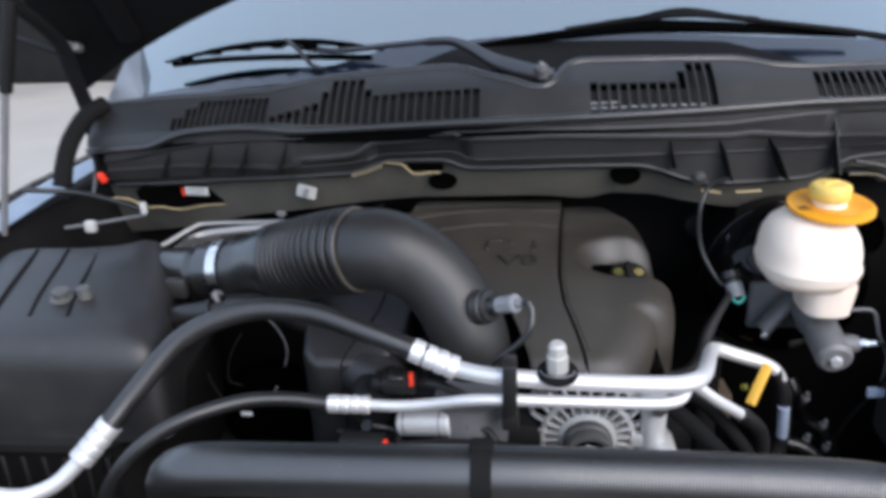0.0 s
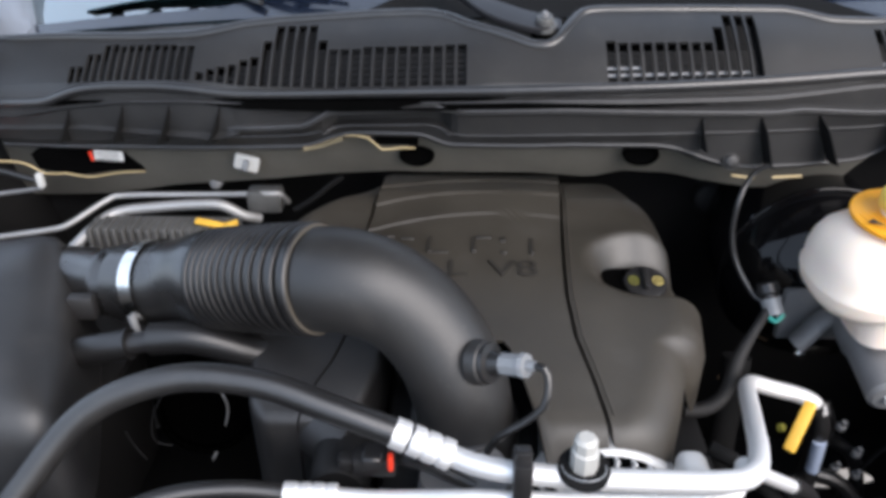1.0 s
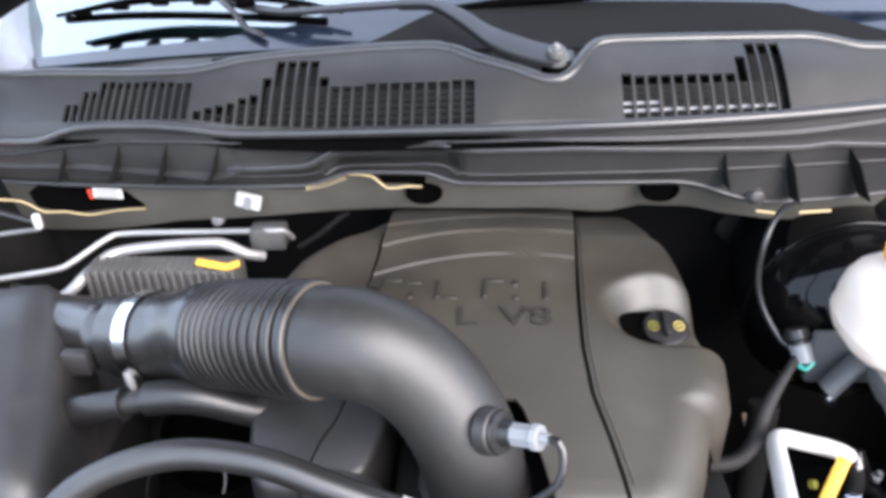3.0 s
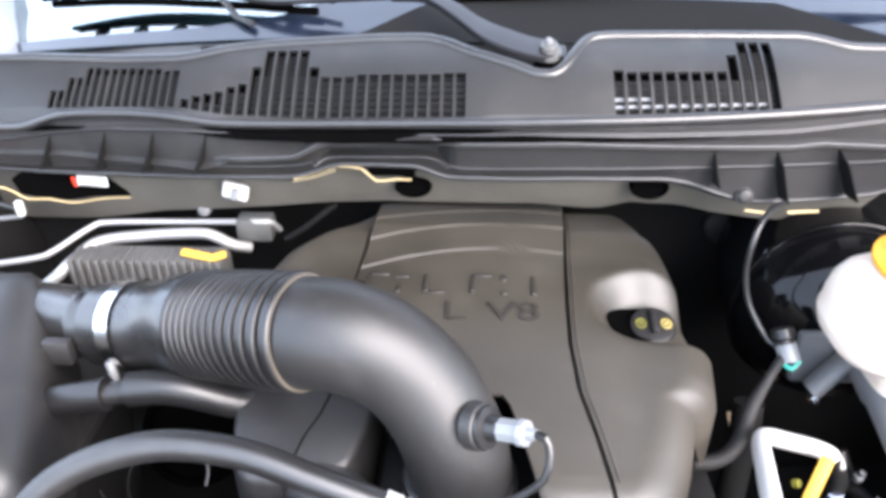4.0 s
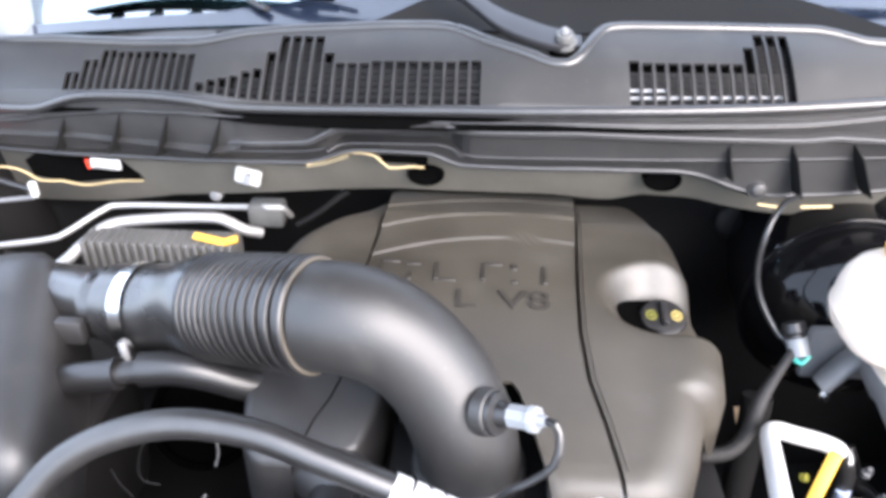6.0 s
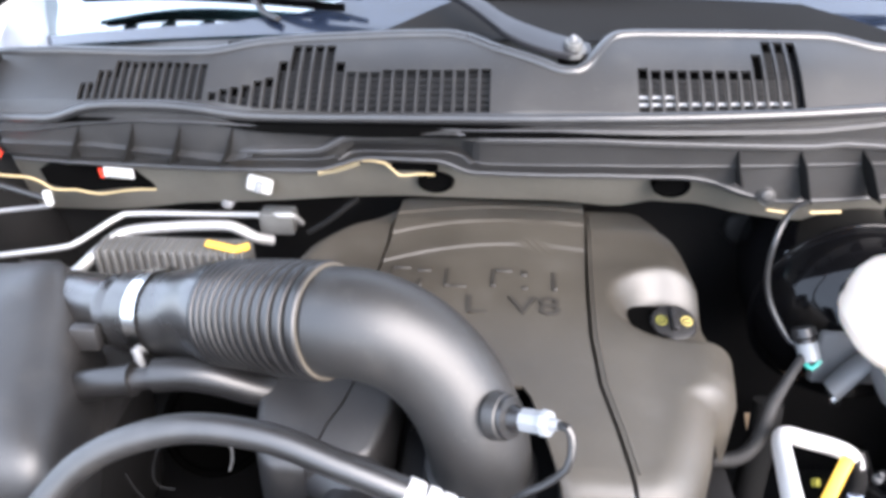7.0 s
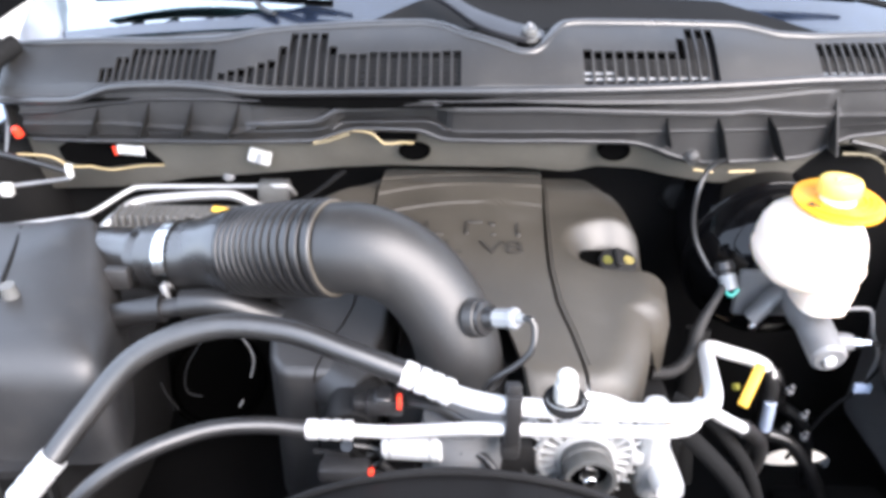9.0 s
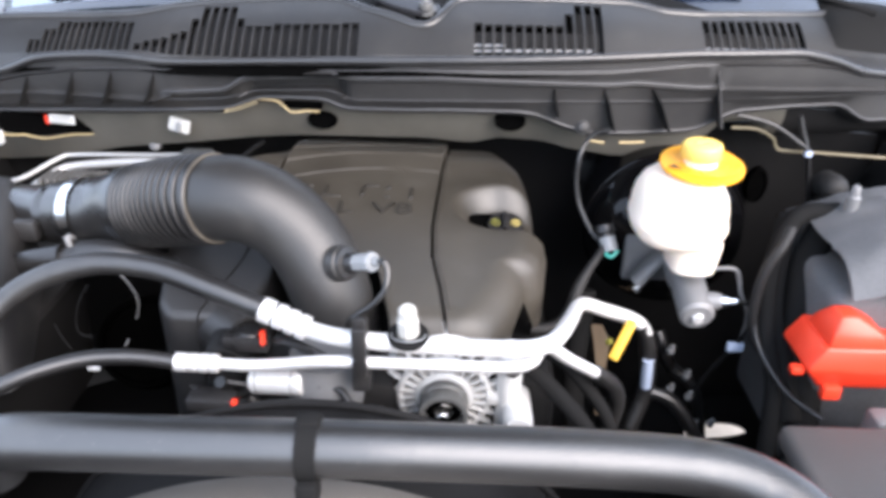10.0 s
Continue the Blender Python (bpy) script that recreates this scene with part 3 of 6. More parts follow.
part("end_gusset", thicken(sheet([[(0.640 + 0.02 * f, 1.226 - d - 0.012 * f + bow(0.64)[0], lerp(soft(GROOVE, 0.64), soft(LIP, 0.65), f)) for f in steps(0, 1, 0.1)] for d in (0.0, 0.03)]), 0.003), BLACK, cowl)
# gussets blacker than the trim, with the shade of their sides in the colour
for gx, out, lean in ((0.375, 0.026, 0.014), (0.452, 0.028, 0.028), (0.530, 0.030, 0.040)):
    b = bmesh.new()
    dy = bow(gx)[0]
    pts = [(0.002, 1.196, soft(LEDGE, gx) - 0.004), (0.5 * lean, 1.190, soft(MID, gx) + 0.004), (lean, 1.213 - out, soft(LIP, gx) + 0.012), (lean, 1.218, soft(LIP, gx) + 0.006), (0.5 * lean, 1.21, soft(MID, gx)), (0.0, 1.2, soft(LEDGE, gx) - 0.006)]
    b.faces.new([b.verts.new((gx + a, y + dy, z)) for a, y, z in pts])
    part("gusset", thicken(b, 0.0016), MATT, cowl)
# dark fins for the shaded creases of the trim
for gx in (-0.515, -0.418, -0.342, -0.264):
    b = bmesh.new()
    dy = bow(gx)[0]
    pts = [(0.0, 1.199, soft(GROOVE, gx) - 0.002), (-0.016, 1.186, lerp(soft(LIP, gx), soft(GROOVE, gx), 0.4)), (-0.026, 1.190, soft(LIP, gx) + 0.016), (-0.018, 1.215, soft(LIP, gx) + 0.01), (-0.008, 1.206, lerp(soft(LIP, gx), soft(GROOVE, gx), 0.5))]
    b.faces.new([b.verts.new((gx + a, y + dy, z)) for a, y, z in pts])
    part("rib", thicken(b, 0.0016), MATT, cowl)

# ---- windscreen and wipers ----
def glass_at(x, v):
    dy, dz = bow(x)
    return (x, 1.385 + dy * 0.75 + 0.86 * v, 1.338 + dz + 0.52 * v + 0.05 * v * (1 - v))
ws = thing("window_windscreen", (0.2, 1.6, 1.33), "raked tinted windscreen glass reflecting the sky", "windscreen", kind="structure")
pane = part("pane", thicken(sheet([[glass_at(lerp(-0.685 - 0.275 * v, 1.14 + 0.06 * v, k / 40), v) for k in range(41)] for v in steps(0, 1, 0.08)]), 0.005), GLASS, ws)
pane.visible_shadow = False
BAND = [(-0.74, 0.018), (-0.33, 0.025), (-0.2, 0.04), (-0.12, 0.07), (0.2, 0.09), (0.6, 0.08), (1.14, 0.1)]
part("frit", thicken(sheet([[Vector(glass_at(x, f * spread(BAND, x))) + Vector((0, -0.0045, 0.007)) for x in steps(-0.68, 1.135, 0.0275)] for f in steps(0, 1, 0.125)]), 0.001), FRIT, ws, "glossy black border of the glass")
dash = thing("dashboard", (0.2, 1.9, 1.2), "dark dashboard behind the windscreen", "dashboard", kind="structure")
part("top", thicken(sheet([[(x, y + bow(x)[0], z + 1.2 * bow(x)[1]) for x in steps(-0.70, 1.10, 0.1)] for y, z in ((1.56, 1.22), (1.75, 1.27), (1.95, 1.29), (2.05, 1.25), (2.1, 0.9))]), 0.01), BLACK, dash)
for pts in ([(-0.845, 1.97, 1.465), (-0.905, 2.24, 1.60), (-0.985, 2.50, 1.72)], [(1.20, 1.97, 1.485), (1.215, 2.20, 1.61), (1.24, 2.45, 1.75)]):
    solo("pillar", hose(pts, 0.035, 12), PAINT, "dark blue painted windscreen pillar", "pillar", "windscreen pillars", kind="structure")
solo("cab_roof", thicken(sheet([[(x, y, 1.88 + 0.05 * math.sin((y - 2.2) * 1.6)) for x in steps(-0.72, 1.12, 0.2)] for y in (2.2, 2.4, 2.8, 3.4)]), 0.02), PAINT, "dark blue painted cab roof", "roof", kind="structure")
# windowless cab shell, added so no outside light shows through the windscreen
for xs0 in (-0.86, 1.2):
    solo("wall_cab_side", loft([[(x, y, z) for y, z in ((1.82, 0.6), (3.35, 0.6), (3.35, 1.8), (2.5, 1.56), (1.82, 1.2))] for x in (xs0, xs0 + 0.05)]), PIT, "plain dark cab side added to keep light from behind the glass", "wall", kind="structure")
solo("cab_back", block((-0.8, 3.3, 0.6), (1.2, 3.36, 1.86), 0.02), PIT, "plain dark cab back added to keep light from behind the glass", "wall", kind="structure")

wip = thing("windscreen_wiper", (0.175, 1.28, 1.33), "black wiper with a stepped arm and bolted pivot", "wiper", "wipers")
arm = part("arm", strap([(0.196, 1.281, 1.349), (0.175, 1.279, 1.352), (0.14, 1.282, 1.359), (0.105, 1.296, 1.368), (0.08, 1.318, 1.376), (0.05, 1.35, 1.388), (0.015, 1.378, 1.396), (-0.03, 1.39, 1.395)], lambda s, t: 0.025 + 0.012 * smooth(0.0, 0.03, s) - 0.014 * smooth(0.07, 0.15, s) - 0.006 * smooth(0.16, 0.22, s), 0.009), SHEEN, wip, "glossy black pressed steel arm")
part("arm_rod", strap([(-0.015, 1.388, 1.396), (-0.1, 1.40, 1.389), (-0.2, 1.425, 1.379), (-0.27, 1.46, 1.381), (-0.30, 1.475, 1.392)], lambda s, t: 0.013, 0.006), SHEEN, arm)
nut = part("pivot_nut", turned((0.175, 1.279, 1.346), (0.1735, 1.273, 1.364), [(0, 0.0165), (0.25, 0.0170), (0.4, 0.0160), (0.45, 0.0115), (0.9, 0.0112), (1, 0.0098)], 24), RIBGREY, arm, "grey steel pivot nut")
part("stud", turned((0.1738, 1.2742, 1.360), (0.173, 1.271, 1.3705), [(0, 0.005), (0.7, 0.005), (1, 0.003)], 16), IRON, nut, "bright end of the threaded stud")
part("pivot_base", turned((0.176, 1.285, 1.31), (0.175, 1.28, 1.345), [(0, 0.022), (0.6, 0.019), (1, 0.018)], 24), SHADE_AND_RUBBER, wip)
part("blade", hose([(-0.60, 1.545, 1.350), (-0.45, 1.515, 1.378), (-0.30, 1.475, 1.391), (-0.2, 1.45, 1.388), (-0.115, 1.42, 1.378)], lambda s, t: 0.0035 + 0.005 * math.sin(math.pi * s / t), 10, flat=0.8), SHADE_AND_RUBBER, wip)
for k in range(6):
    f = 0.12 + 0.15 * k
    q = Vector((-0.60, 1.535, 1.352)).lerp(Vector((-0.13, 1.418, 1.378)), f) + Vector((0, 0, 0.026 * math.sin(math.pi * f)))
    part("blade_link", block(q - Vector((0.014, 0.005, 0.012)), q + Vector((0.014, 0.004, 0.001)), 0.003, 1), SHADE_AND_RUBBER, wip)
part("claw", hose([(-0.315, 1.47, 1.398), (-0.285, 1.455, 1.375), (-0.262, 1.44, 1.352), (-0.238, 1.425, 1.347)], 0.006, 10, flat=0.6), RIM, arm, "grey link between arm and blade")
part("rubber_lip", hose([(-0.58, 1.535, 1.346), (-0.45, 1.505, 1.358), (-0.30, 1.465, 1.364), (-0.14, 1.425, 1.364)], 0.0045, 8, flat=1.3), SHADE_AND_RUBBER, wip)
wip2 = thing("windscreen_wiper", (0.9, 1.36, 1.33), "long black wiper blade lying on the glass", "wiper", "wipers")
part("blade", hose([(0.03, 1.43, 1.377), (0.2, 1.425, 1.394), (0.36, 1.425, 1.405), (0.55, 1.44, 1.395), (0.75, 1.48, 1.372)], lambda s, t: 0.004 + 0.009 * math.sin(math.pi * s / t), 10, flat=0.9), SHADE_AND_RUBBER, wip2)
part("arm", hose([(0.95, 1.42, 1.335), (0.85, 1.44, 1.36), (0.72, 1.44, 1.385), (0.55, 1.44, 1.41), (0.43, 1.43, 1.432), (0.34, 1.42, 1.42)], lambda s, t: lerp(0.012, 0.006, s / t), 12, flat=0.6), MATT, wip2)
part("bridge", hose([(0.22, 1.425, 1.403), (0.34, 1.425, 1.418), (0.44, 1.425, 1.424), (0.56, 1.435, 1.41)], 0.006, 10), MATT, wip2)

# ---- hood ----
hood = thing("hood", (0.15, 1.3, 1.35), "dark blue hood propped wide open, black underside", "hood")
def hood_at(x, d, up=0.0):
    u = (x - 0.2) / 0.9
    dy = bow(x)[0]
    z0 = 1.355 + 0.235 * (1 - u * u)
    a = radians(52)
    return Vector((x, 1.31 + dy - d * math.cos(a) - up * math.sin(a), z0 + d * math.sin(a) - up * math.cos(a)))


part("skin", thicken(sheet([[hood_at(x, d) for x in steps(-0.76, 1.14, 0.05)] for d in steps(0, 1.3, 0.07)]), 0.03), HOODBLACK, hood, "black underside")
for xr in (-0.6, -0.2, 0.5, 0.9):
    part("frame_rib", sweep(bmesh.new(), [hood_at(xr, d, 0.02) for d in steps(0.04, 1.25, 0.08)], 0.03, 8), HOODBLACK, hood)
part("edge_seal", sweep(bmesh.new(), [hood_at(x, 0.01, 0.01) for x in steps(-0.74, 1.04, 0.04)], 0.012, 8), RUBBER, hood)
strut = thing("hood_strut", (-0.8, 1.1, 1.1), "black gas strut holding the hood open", "strut")
part("cylinder", rod((-0.655, 1.16, 1.50), (-0.70, 1.16, 1.36), 0.011), PIT, strut)
part("piston_rod", rod((-0.70, 1.16, 1.365), (-0.77, 1.16, 1.11), 0.006), IRON, strut)
hinge = thing("hood_support", (-0.70, 1.4, 1.2), "black steel arm carrying the open hood", "support arm")
part("arm", hose([(-0.735, 1.455, 1.19), (-0.737, 1.45, 1.268), (-0.723, 1.40, 1.356), (-0.711, 1.36, 1.414), (-0.722, 1.30, 1.471), (-0.736, 1.27, 1.498)], 0.017, 10, flat=0.6), MATT, hinge)
part("hinge_link", strap([(-0.80, 1.40, 1.475), (-0.76, 1.41, 1.435), (-0.715, 1.42, 1.398)], lambda s, t: 0.018, 0.006), IRON, hinge, "grey pressed steel hinge link")
part("hinge_link", strap([(-0.85, 1.41, 1.43), (-0.80, 1.415, 1.41), (-0.755, 1.42, 1.389)], lambda s, t: 0.014, 0.005), PIT, hinge)
part("hinge_pin", turned((-0.712, 1.42, 1.398), (-0.706, 1.40, 1.402), [(0, 0.010), (0.6, 0.010), (1, 0.006)], 14), IRON, hinge)
part("rubber_strip", hose([(-0.699, 1.45, 1.282), (-0.715, 1.42, 1.272), (-0.727, 1.40, 1.257), (-0.738, 1.365, 1.225), (-0.743, 1.34, 1.19), (-0.745, 1.32, 1.15)], 0.018, 10), MATT, hinge, "matt rubber strip beside the fender")
part("bracket", block((-0.73, 1.42, 1.12), (-0.69, 1.52, 1.24), 0.01), PIT, hinge)

# ---- engine and its cover ----
eng = thing("engine_block", (0.09, 1.1, 0.43), "dark engine block under the plastic cover", "engine")
part("crankcase", block((-0.1, 0.86, 0.43), (0.28, 1.36, 0.9), 0.03), PIT, eng)
part("cylinder_head", block((-0.15, 0.92, 0.72), (-0.02, 1.36, 0.95), 0.03), PIT, eng)
part("cylinder_head", block((0.2, 0.88, 0.72), (0.38, 1.36, 0.93), 0.03), PIT, eng)
part("throttle_body", turned((0.075, 0.80, 0.93), (0.075, 0.80, 1.03), [(0, 0.05), (0.7, 0.05), (1, 0.045)]), IRON, eng)
part("intake_manifold", block((-0.02, 0.78, 0.86), (0.17, 1.3, 1.0), 0.03), PIT, eng)

cover = thing("engine_cover", (0.09, 1.05, 0.95), "dark grey-brown plastic engine cover with embossed lettering", "engine cover")
LEFT = [(0.78, -0.105), (0.82, -0.125), (0.9, -0.15), (1.03, -0.19), (1.15, -0.20), (1.2, -0.175), (1.25, -0.135), (1.29, -0.10), (1.325, -0.075)]
RIGHT = [(0.76, 0.245), (0.80, 0.264), (0.82, 0.279), (0.841, 0.291), (0.894, 0.312), (0.93, 0.323), (0.953, 0.330), (0.966, 0.350), (0.985, 0.360), (1.03, 0.367), (1.08, 0.367), (1.12, 0.359), (1.16, 0.354), (1.24, 0.344), (1.30, 0.334), (1.325, 0.325)]
SEAM_R = [(0.78, 0.224), (0.834, 0.217), (0.898, 0.208), (0.958, 0.197), (1.03, 0.194), (1.1, 0.197), (1.2, 0.203), (1.33, 0.213)]
SEAM_L = [(0.76, -0.005), (0.98, -0.008), (1.03, -0.03), (1.07, -0.06), (1.1, -0.066), (1.2, -0.055), (1.33, -0.05)]


def cover_z(x, y):
    base = spread([(0.76, 1.045), (0.85, 1.068), (1.0, 1.086), (1.15, 1.10), (1.25, 1.108), (1.33, 1.10)], y)
    l, r = spread(LEFT, y), spread(RIGHT, y)
    e = min(x - l, r - x)
    r = 0.052 if x > 0.09 else 0.04
    e = min(1.0, max(0.0, e / r))
    z = base - r * (1 - math.sqrt(1 - (1 - e) ** 2))
    front = 1 - smooth(0.797, 0.845, y)
    z -= 0.035 * front ** 2
    z += 0.011 * smooth(1.15, 1.26, y)
    # oil filler dish
    q = math.hypot((x - 0.302) / (0.076 if x < 0.302 else 0.13), (y - 1.100) / 0.068)
    z -= 0.036 * (1 - smooth(0.5, 1.05, q))
    return z


def cover_panel(xa, xb, ya, yb, hump=0.0, step=0.009, front=None, arch=False):
    rows = []
    for y in steps(ya, yb, step):
        a, b = xa(y), xb(y)
        row = []
        for k in range(29):
            x = lerp(a, b, k / 28)
            yy = y
            if front:
                yy = lerp(front(x), yb, (y - ya) / (yb - ya))
            row_y = yy
            if hump:
                yy -= 1.3 * (x - 0.12) ** 2 * smooth(1.13, 1.19, yy) * smooth(1.325, 1.31, yy)
            z = cover_z(x, yy) + hump
            if not hump:
                z -= 0.0135 * smooth(1.195, 1.29, yy)
            if hump:
                z -= 0.0088 * smooth(1.17, 1.31, yy)
                for edge in (1.202, 1.254, 1.304):
                    z += 0.0026 * smooth(edge - 0.0022, edge + 0.0022, row_y)
            row.append((x, yy, z))
        rows.append(row)
    first, last = rows[0], rows[-1]
    rows = [[(x, y + 0.05, z - 0.03) for x, y, z in first]] + [[(x, y, z - 0.004) for x, y, z in first]] + rows + [[(x, y, z - 0.05) for x, y, z in last]]
    drop = lambda y: 0.07 - (0.058 * smooth(0.968, 0.950, y) * smooth(0.845, 0.90, y) if arch else 0.0)
    rows = [[(r[0][0], r[0][1], r[0][2] - 0.07)] + r + [(r[-1][0], r[-1][1], r[-1][2] - drop(r[-1][1]))] for r in rows]
    return sheet(rows)


def throat(x):
    return 0.80 + 0.15 * smooth(0.165, 0.115, x)


part("side_panel", cover_panel(lambda y: spread(SEAM_R, y) + 0.005, lambda y: spread(RIGHT, y), 0.80, 1.325, 0.0, 0.005, arch=True), COVER, cover, sharp=50)
part("side_panel", cover_panel(lambda y: spread(LEFT, y), lambda y: spread(SEAM_L, y) - 0.005, 1.055, 1.325), COVER, cover, sharp=50)
part("centre_panel", cover_panel(lambda y: spread(SEAM_L, y), lambda y: spread(SEAM_R, y), 0.80, 1.325, 0.001, 0.002, front=throat), COVER, cover, sharp=50)

part("seam_lip", sweep(bmesh.new(), [(spread(SEAM_R, y) + 0.0105, y, cover_z(spread(SEAM_R, y) + 0.0105, y) - 0.0135 * smooth(1.195, 1.29, y)) for y in steps(0.845, 1.30, 0.006)], 0.0017, 8), COVER, cover, "raised lip beside the seam")


def lobe(outline, joint, soft_edge=0.012):
    """A moulded front piece over an outline; the corners listed in joint meet the next piece and stay crisp."""
    bm = loft([[(x, y, 0.80) for x, y in outline], [(x, y, 1.040 + 0.25 * (y - 0.9)) for x, y in outline]])
    crisp = {(round(outline[k][0], 4), round(outline[k][1], 4)) for k in joint}
    near_joint = lambda v: (round(v.co.x, 4), round(v.co.y, 4)) in crisp
    bmesh.ops.bevel(bm, geom=[e for e in bm.edges if not all(near_joint(v) for v in e.verts)], offset=soft_edge, segments=5, affect="EDGES", profile=0.5)
    return bm


part("front_lobe", lobe([(-0.166, 0.890), (-0.148, 0.868), (-0.1085, 0.868), (-0.0945, 0.918), (-0.0815, 0.944), (-0.0705, 0.979), (-0.062, 1.06), (-0.195, 1.06)], (2, 3, 4, 5, 6)), BOXLID, cover, "smooth black front lobe")
part("front_lobe", lobe([(-0.1055, 0.868), (-0.064, 0.868), (-0.040, 0.890), (-0.024, 0.939), (-0.012, 1.06), (-0.059, 1.06), (-0.0675, 0.979), (-0.0785, 0.944), (-0.0915, 0.918)], (0, 5, 6, 7, 8), 0.009), BOXLID, cover, "smooth black front lobe")
part("port", turned((-0.085, 0.895, 1.0), (-0.040, 0.852, 1.006), [(0, 0.036), (0.85, 0.036), (1, 0.033), (1.0, 0.028), (0.5, 0.027)], 32), BOXLID, cover, "open round port")
# disc blackened to give the port a shaded depth
part("port_shade", turned((-0.075, 0.885, 1.001), (-0.050, 0.861, 1.005), [(0, 0.027), (1, 0.027)], 28), SHADE_AND_RUBBER, cover, "black disc painting the shade inside the port")


def lettering(text, at, size, mat, parent, name, turn=None, depth=0.0015, align="CENTER"):
    cu = bpy.data.curves.new(name, "FONT")
    cu.body, cu.size, cu.extrude, cu.align_x, cu.align_y = text, size, depth, align, "CENTER"
    ob = bpy.data.objects.new(name, cu)
    scene.collection.objects.link(ob)
    bpy.context.view_layer.update()
    me = bpy.data.meshes.new_from_object(ob.evaluated_get(bpy.context.evaluated_depsgraph_get()))
    bpy.data.objects.remove(ob)
    out = new(name, me)
    me.materials.append(mat)
    out.matrix_basis = Matrix.Translation(Vector(at) - PLACE.get(parent, Vector())) @ (turn or Matrix())
    out.parent = parent
    return out


slope = Euler((radians(7), 0, 0)).to_matrix().to_4x4()
for x0, y0, x1, y1 in ((-0.050, 1.118, -0.044, 1.152), (-0.044, 1.146, -0.022, 1.152), (-0.012, 1.112, -0.006, 1.128), (-0.014, 1.142, 0.004, 1.148), (0.022, 1.112, 0.028, 1.152), (0.028, 1.112, 0.050, 1.118), (0.081, 1.114, 0.087, 1.152), (0.087, 1.146, 0.108, 1.152), (0.119, 1.138, 0.127, 1.150), (0.119, 1.112, 0.127, 1.118), (0.157, 1.110, 0.163, 1.150)):
    z = cover_z((x0 + x1) / 2, (y0 + y1) / 2)
    part("raised_mark", block((x0, y0, z - 0.002), (x1, y1, z + 0.0032), 0.0009, 1), EMBOSS, cover)
for word, wx in (("L", 0.062), ("V8", 0.134)):
    lettering(word, (wx, 1.078, cover_z(wx, 1.078) + 0.0022), 0.045, EMBOSS, cover, "lettering", slope @ Matrix.Diagonal((1.3, 1, 1, 1)))

cap = thing("oil_filler_cap", (0.303, 1.10, 1.036), "black oil filler cap with yellow symbols", "oil cap")
up_axis = Vector((0.0, -0.28, 0.96))
c0 = Vector((0.308, 1.110, 1.032))
# thin black plate on the dish floor paints the shade round the cap
part("well_shade", thicken(sheet([[(0.294 + 0.043 * r * math.cos(a), 1.105 + 0.029 * r * math.sin(a), cover_z(0.294 + 0.043 * r * math.cos(a), 1.105 + 0.029 * r * math.sin(a)) + 0.002) for a in [2 * math.pi * k / 32 for k in range(33)]] for r in (0.05, 0.35, 0.7, 1.0)]), 0.001), SHADE_AND_RUBBER, cover, "black plate painting the shade round the oil cap")
part("body", turned(c0, c0 + up_axis * 0.036, [(0, 0.024), (0.2, 0.029), (0.8, 0.029), (0.95, 0.027), (1, 0.022)], 36), BLACK, cap)
tilt = Euler((radians(16), 0, 0)).to_matrix().to_4x4()
local("grip", block((-0.004, -0.016, -0.004), (0.004, 0.020, 0.004), 0.002, 2, tilt), BLACK, cap, c0 + up_axis * 0.040, "dusty black grip")
for sx, ink in ((-1, OLIVE), (1, FADED)):
    q = c0 + up_axis * 0.0362 + Vector((sx * 0.0155, 0, 0))
    symbol = part("symbol", sweep(bmesh.new(), [q + Vector((0.0062 * math.cos(a), 0.0062 * math.sin(a), 0.0018 * math.sin(a) + 0.0004)) for a in [2 * math.pi * k / 20 for k in range(21)]], 0.0009, 6), ink, cap, "yellow printed symbol")
    part("symbol_mark", block(q + Vector((-0.003, -0.0014, 0)), q + Vector((0.003, 0.0014, 0.0014)), 0.0004), ink, symbol)

# ---- intake duct ----
duct = thing("intake_duct", (-0.1, 0.95, 1.08), "black plastic intake duct with a bellows section", "air duct")
D0, D1, D2, D3 = (-0.348, 1.055, 1.084), (-0.306, 1.038, 1.096), (-0.212, 1.003, 1.125), (-0.079, 0.927, 1.175)
line = glide([D0, D1, D2, (-0.145, 0.959, 1.152), D3, (-0.039, 0.918, 1.177), (0.0, 0.914, 1.161), (0.034, 0.906, 1.131), (0.057, 0.894, 1.096), (0.070, 0.885, 1.058), (0.075, 0.882, 1.018), (0.074, 0.883, 0.965)], 0.006)
near = lambda p: min(range(len(line)), key=lambda i: (line[i] - Vector(p)).length)
i1, i2, i3 = near(D1), near(D2), near(D3)
part("inlet_cuff", sweep(bmesh.new(), line[: i2 + 1], lambda s, t: 0.0508 + 0.0092 * smooth(t * 0.50, t * 0.97, s), 36), CUFF, duct)
p0, p1 = line[i2], line[i3]
m0, m1 = (line[i2 + 1] - line[i2 - 1]).normalized() * (p1 - p0).length, (line[i3 + 1] - line[i3 - 1]).normalized() * (p1 - p0).length
fine = []
for k in range(13 * 14 + 1):
    f = k / (13 * 14)
    fine.append(p0 * (2 * f ** 3 - 3 * f * f + 1) + m0 * (f ** 3 - 2 * f * f + f) + p1 * (3 * f * f - 2 * f ** 3) + m1 * (f ** 3 - f * f))
part("bellows", sweep(bmesh.new(), fine, lambda s, t: 0.0592 + 0.0018 * min(1.0, 1.15 * abs(math.sin(math.pi * 13 * s / t))) - 0.012 * max(0.0, 1 - 2.1 * abs(math.sin(math.pi * 13 * s / t))), 40), RUBBER, duct, "ribbed rubber bellows")
part("elbow", sweep(bmesh.new(), line[i3:], lambda s, t: lerp(0.0555, 0.0530, smooth(0, 0.12, s)), 40), DUCT, duct)
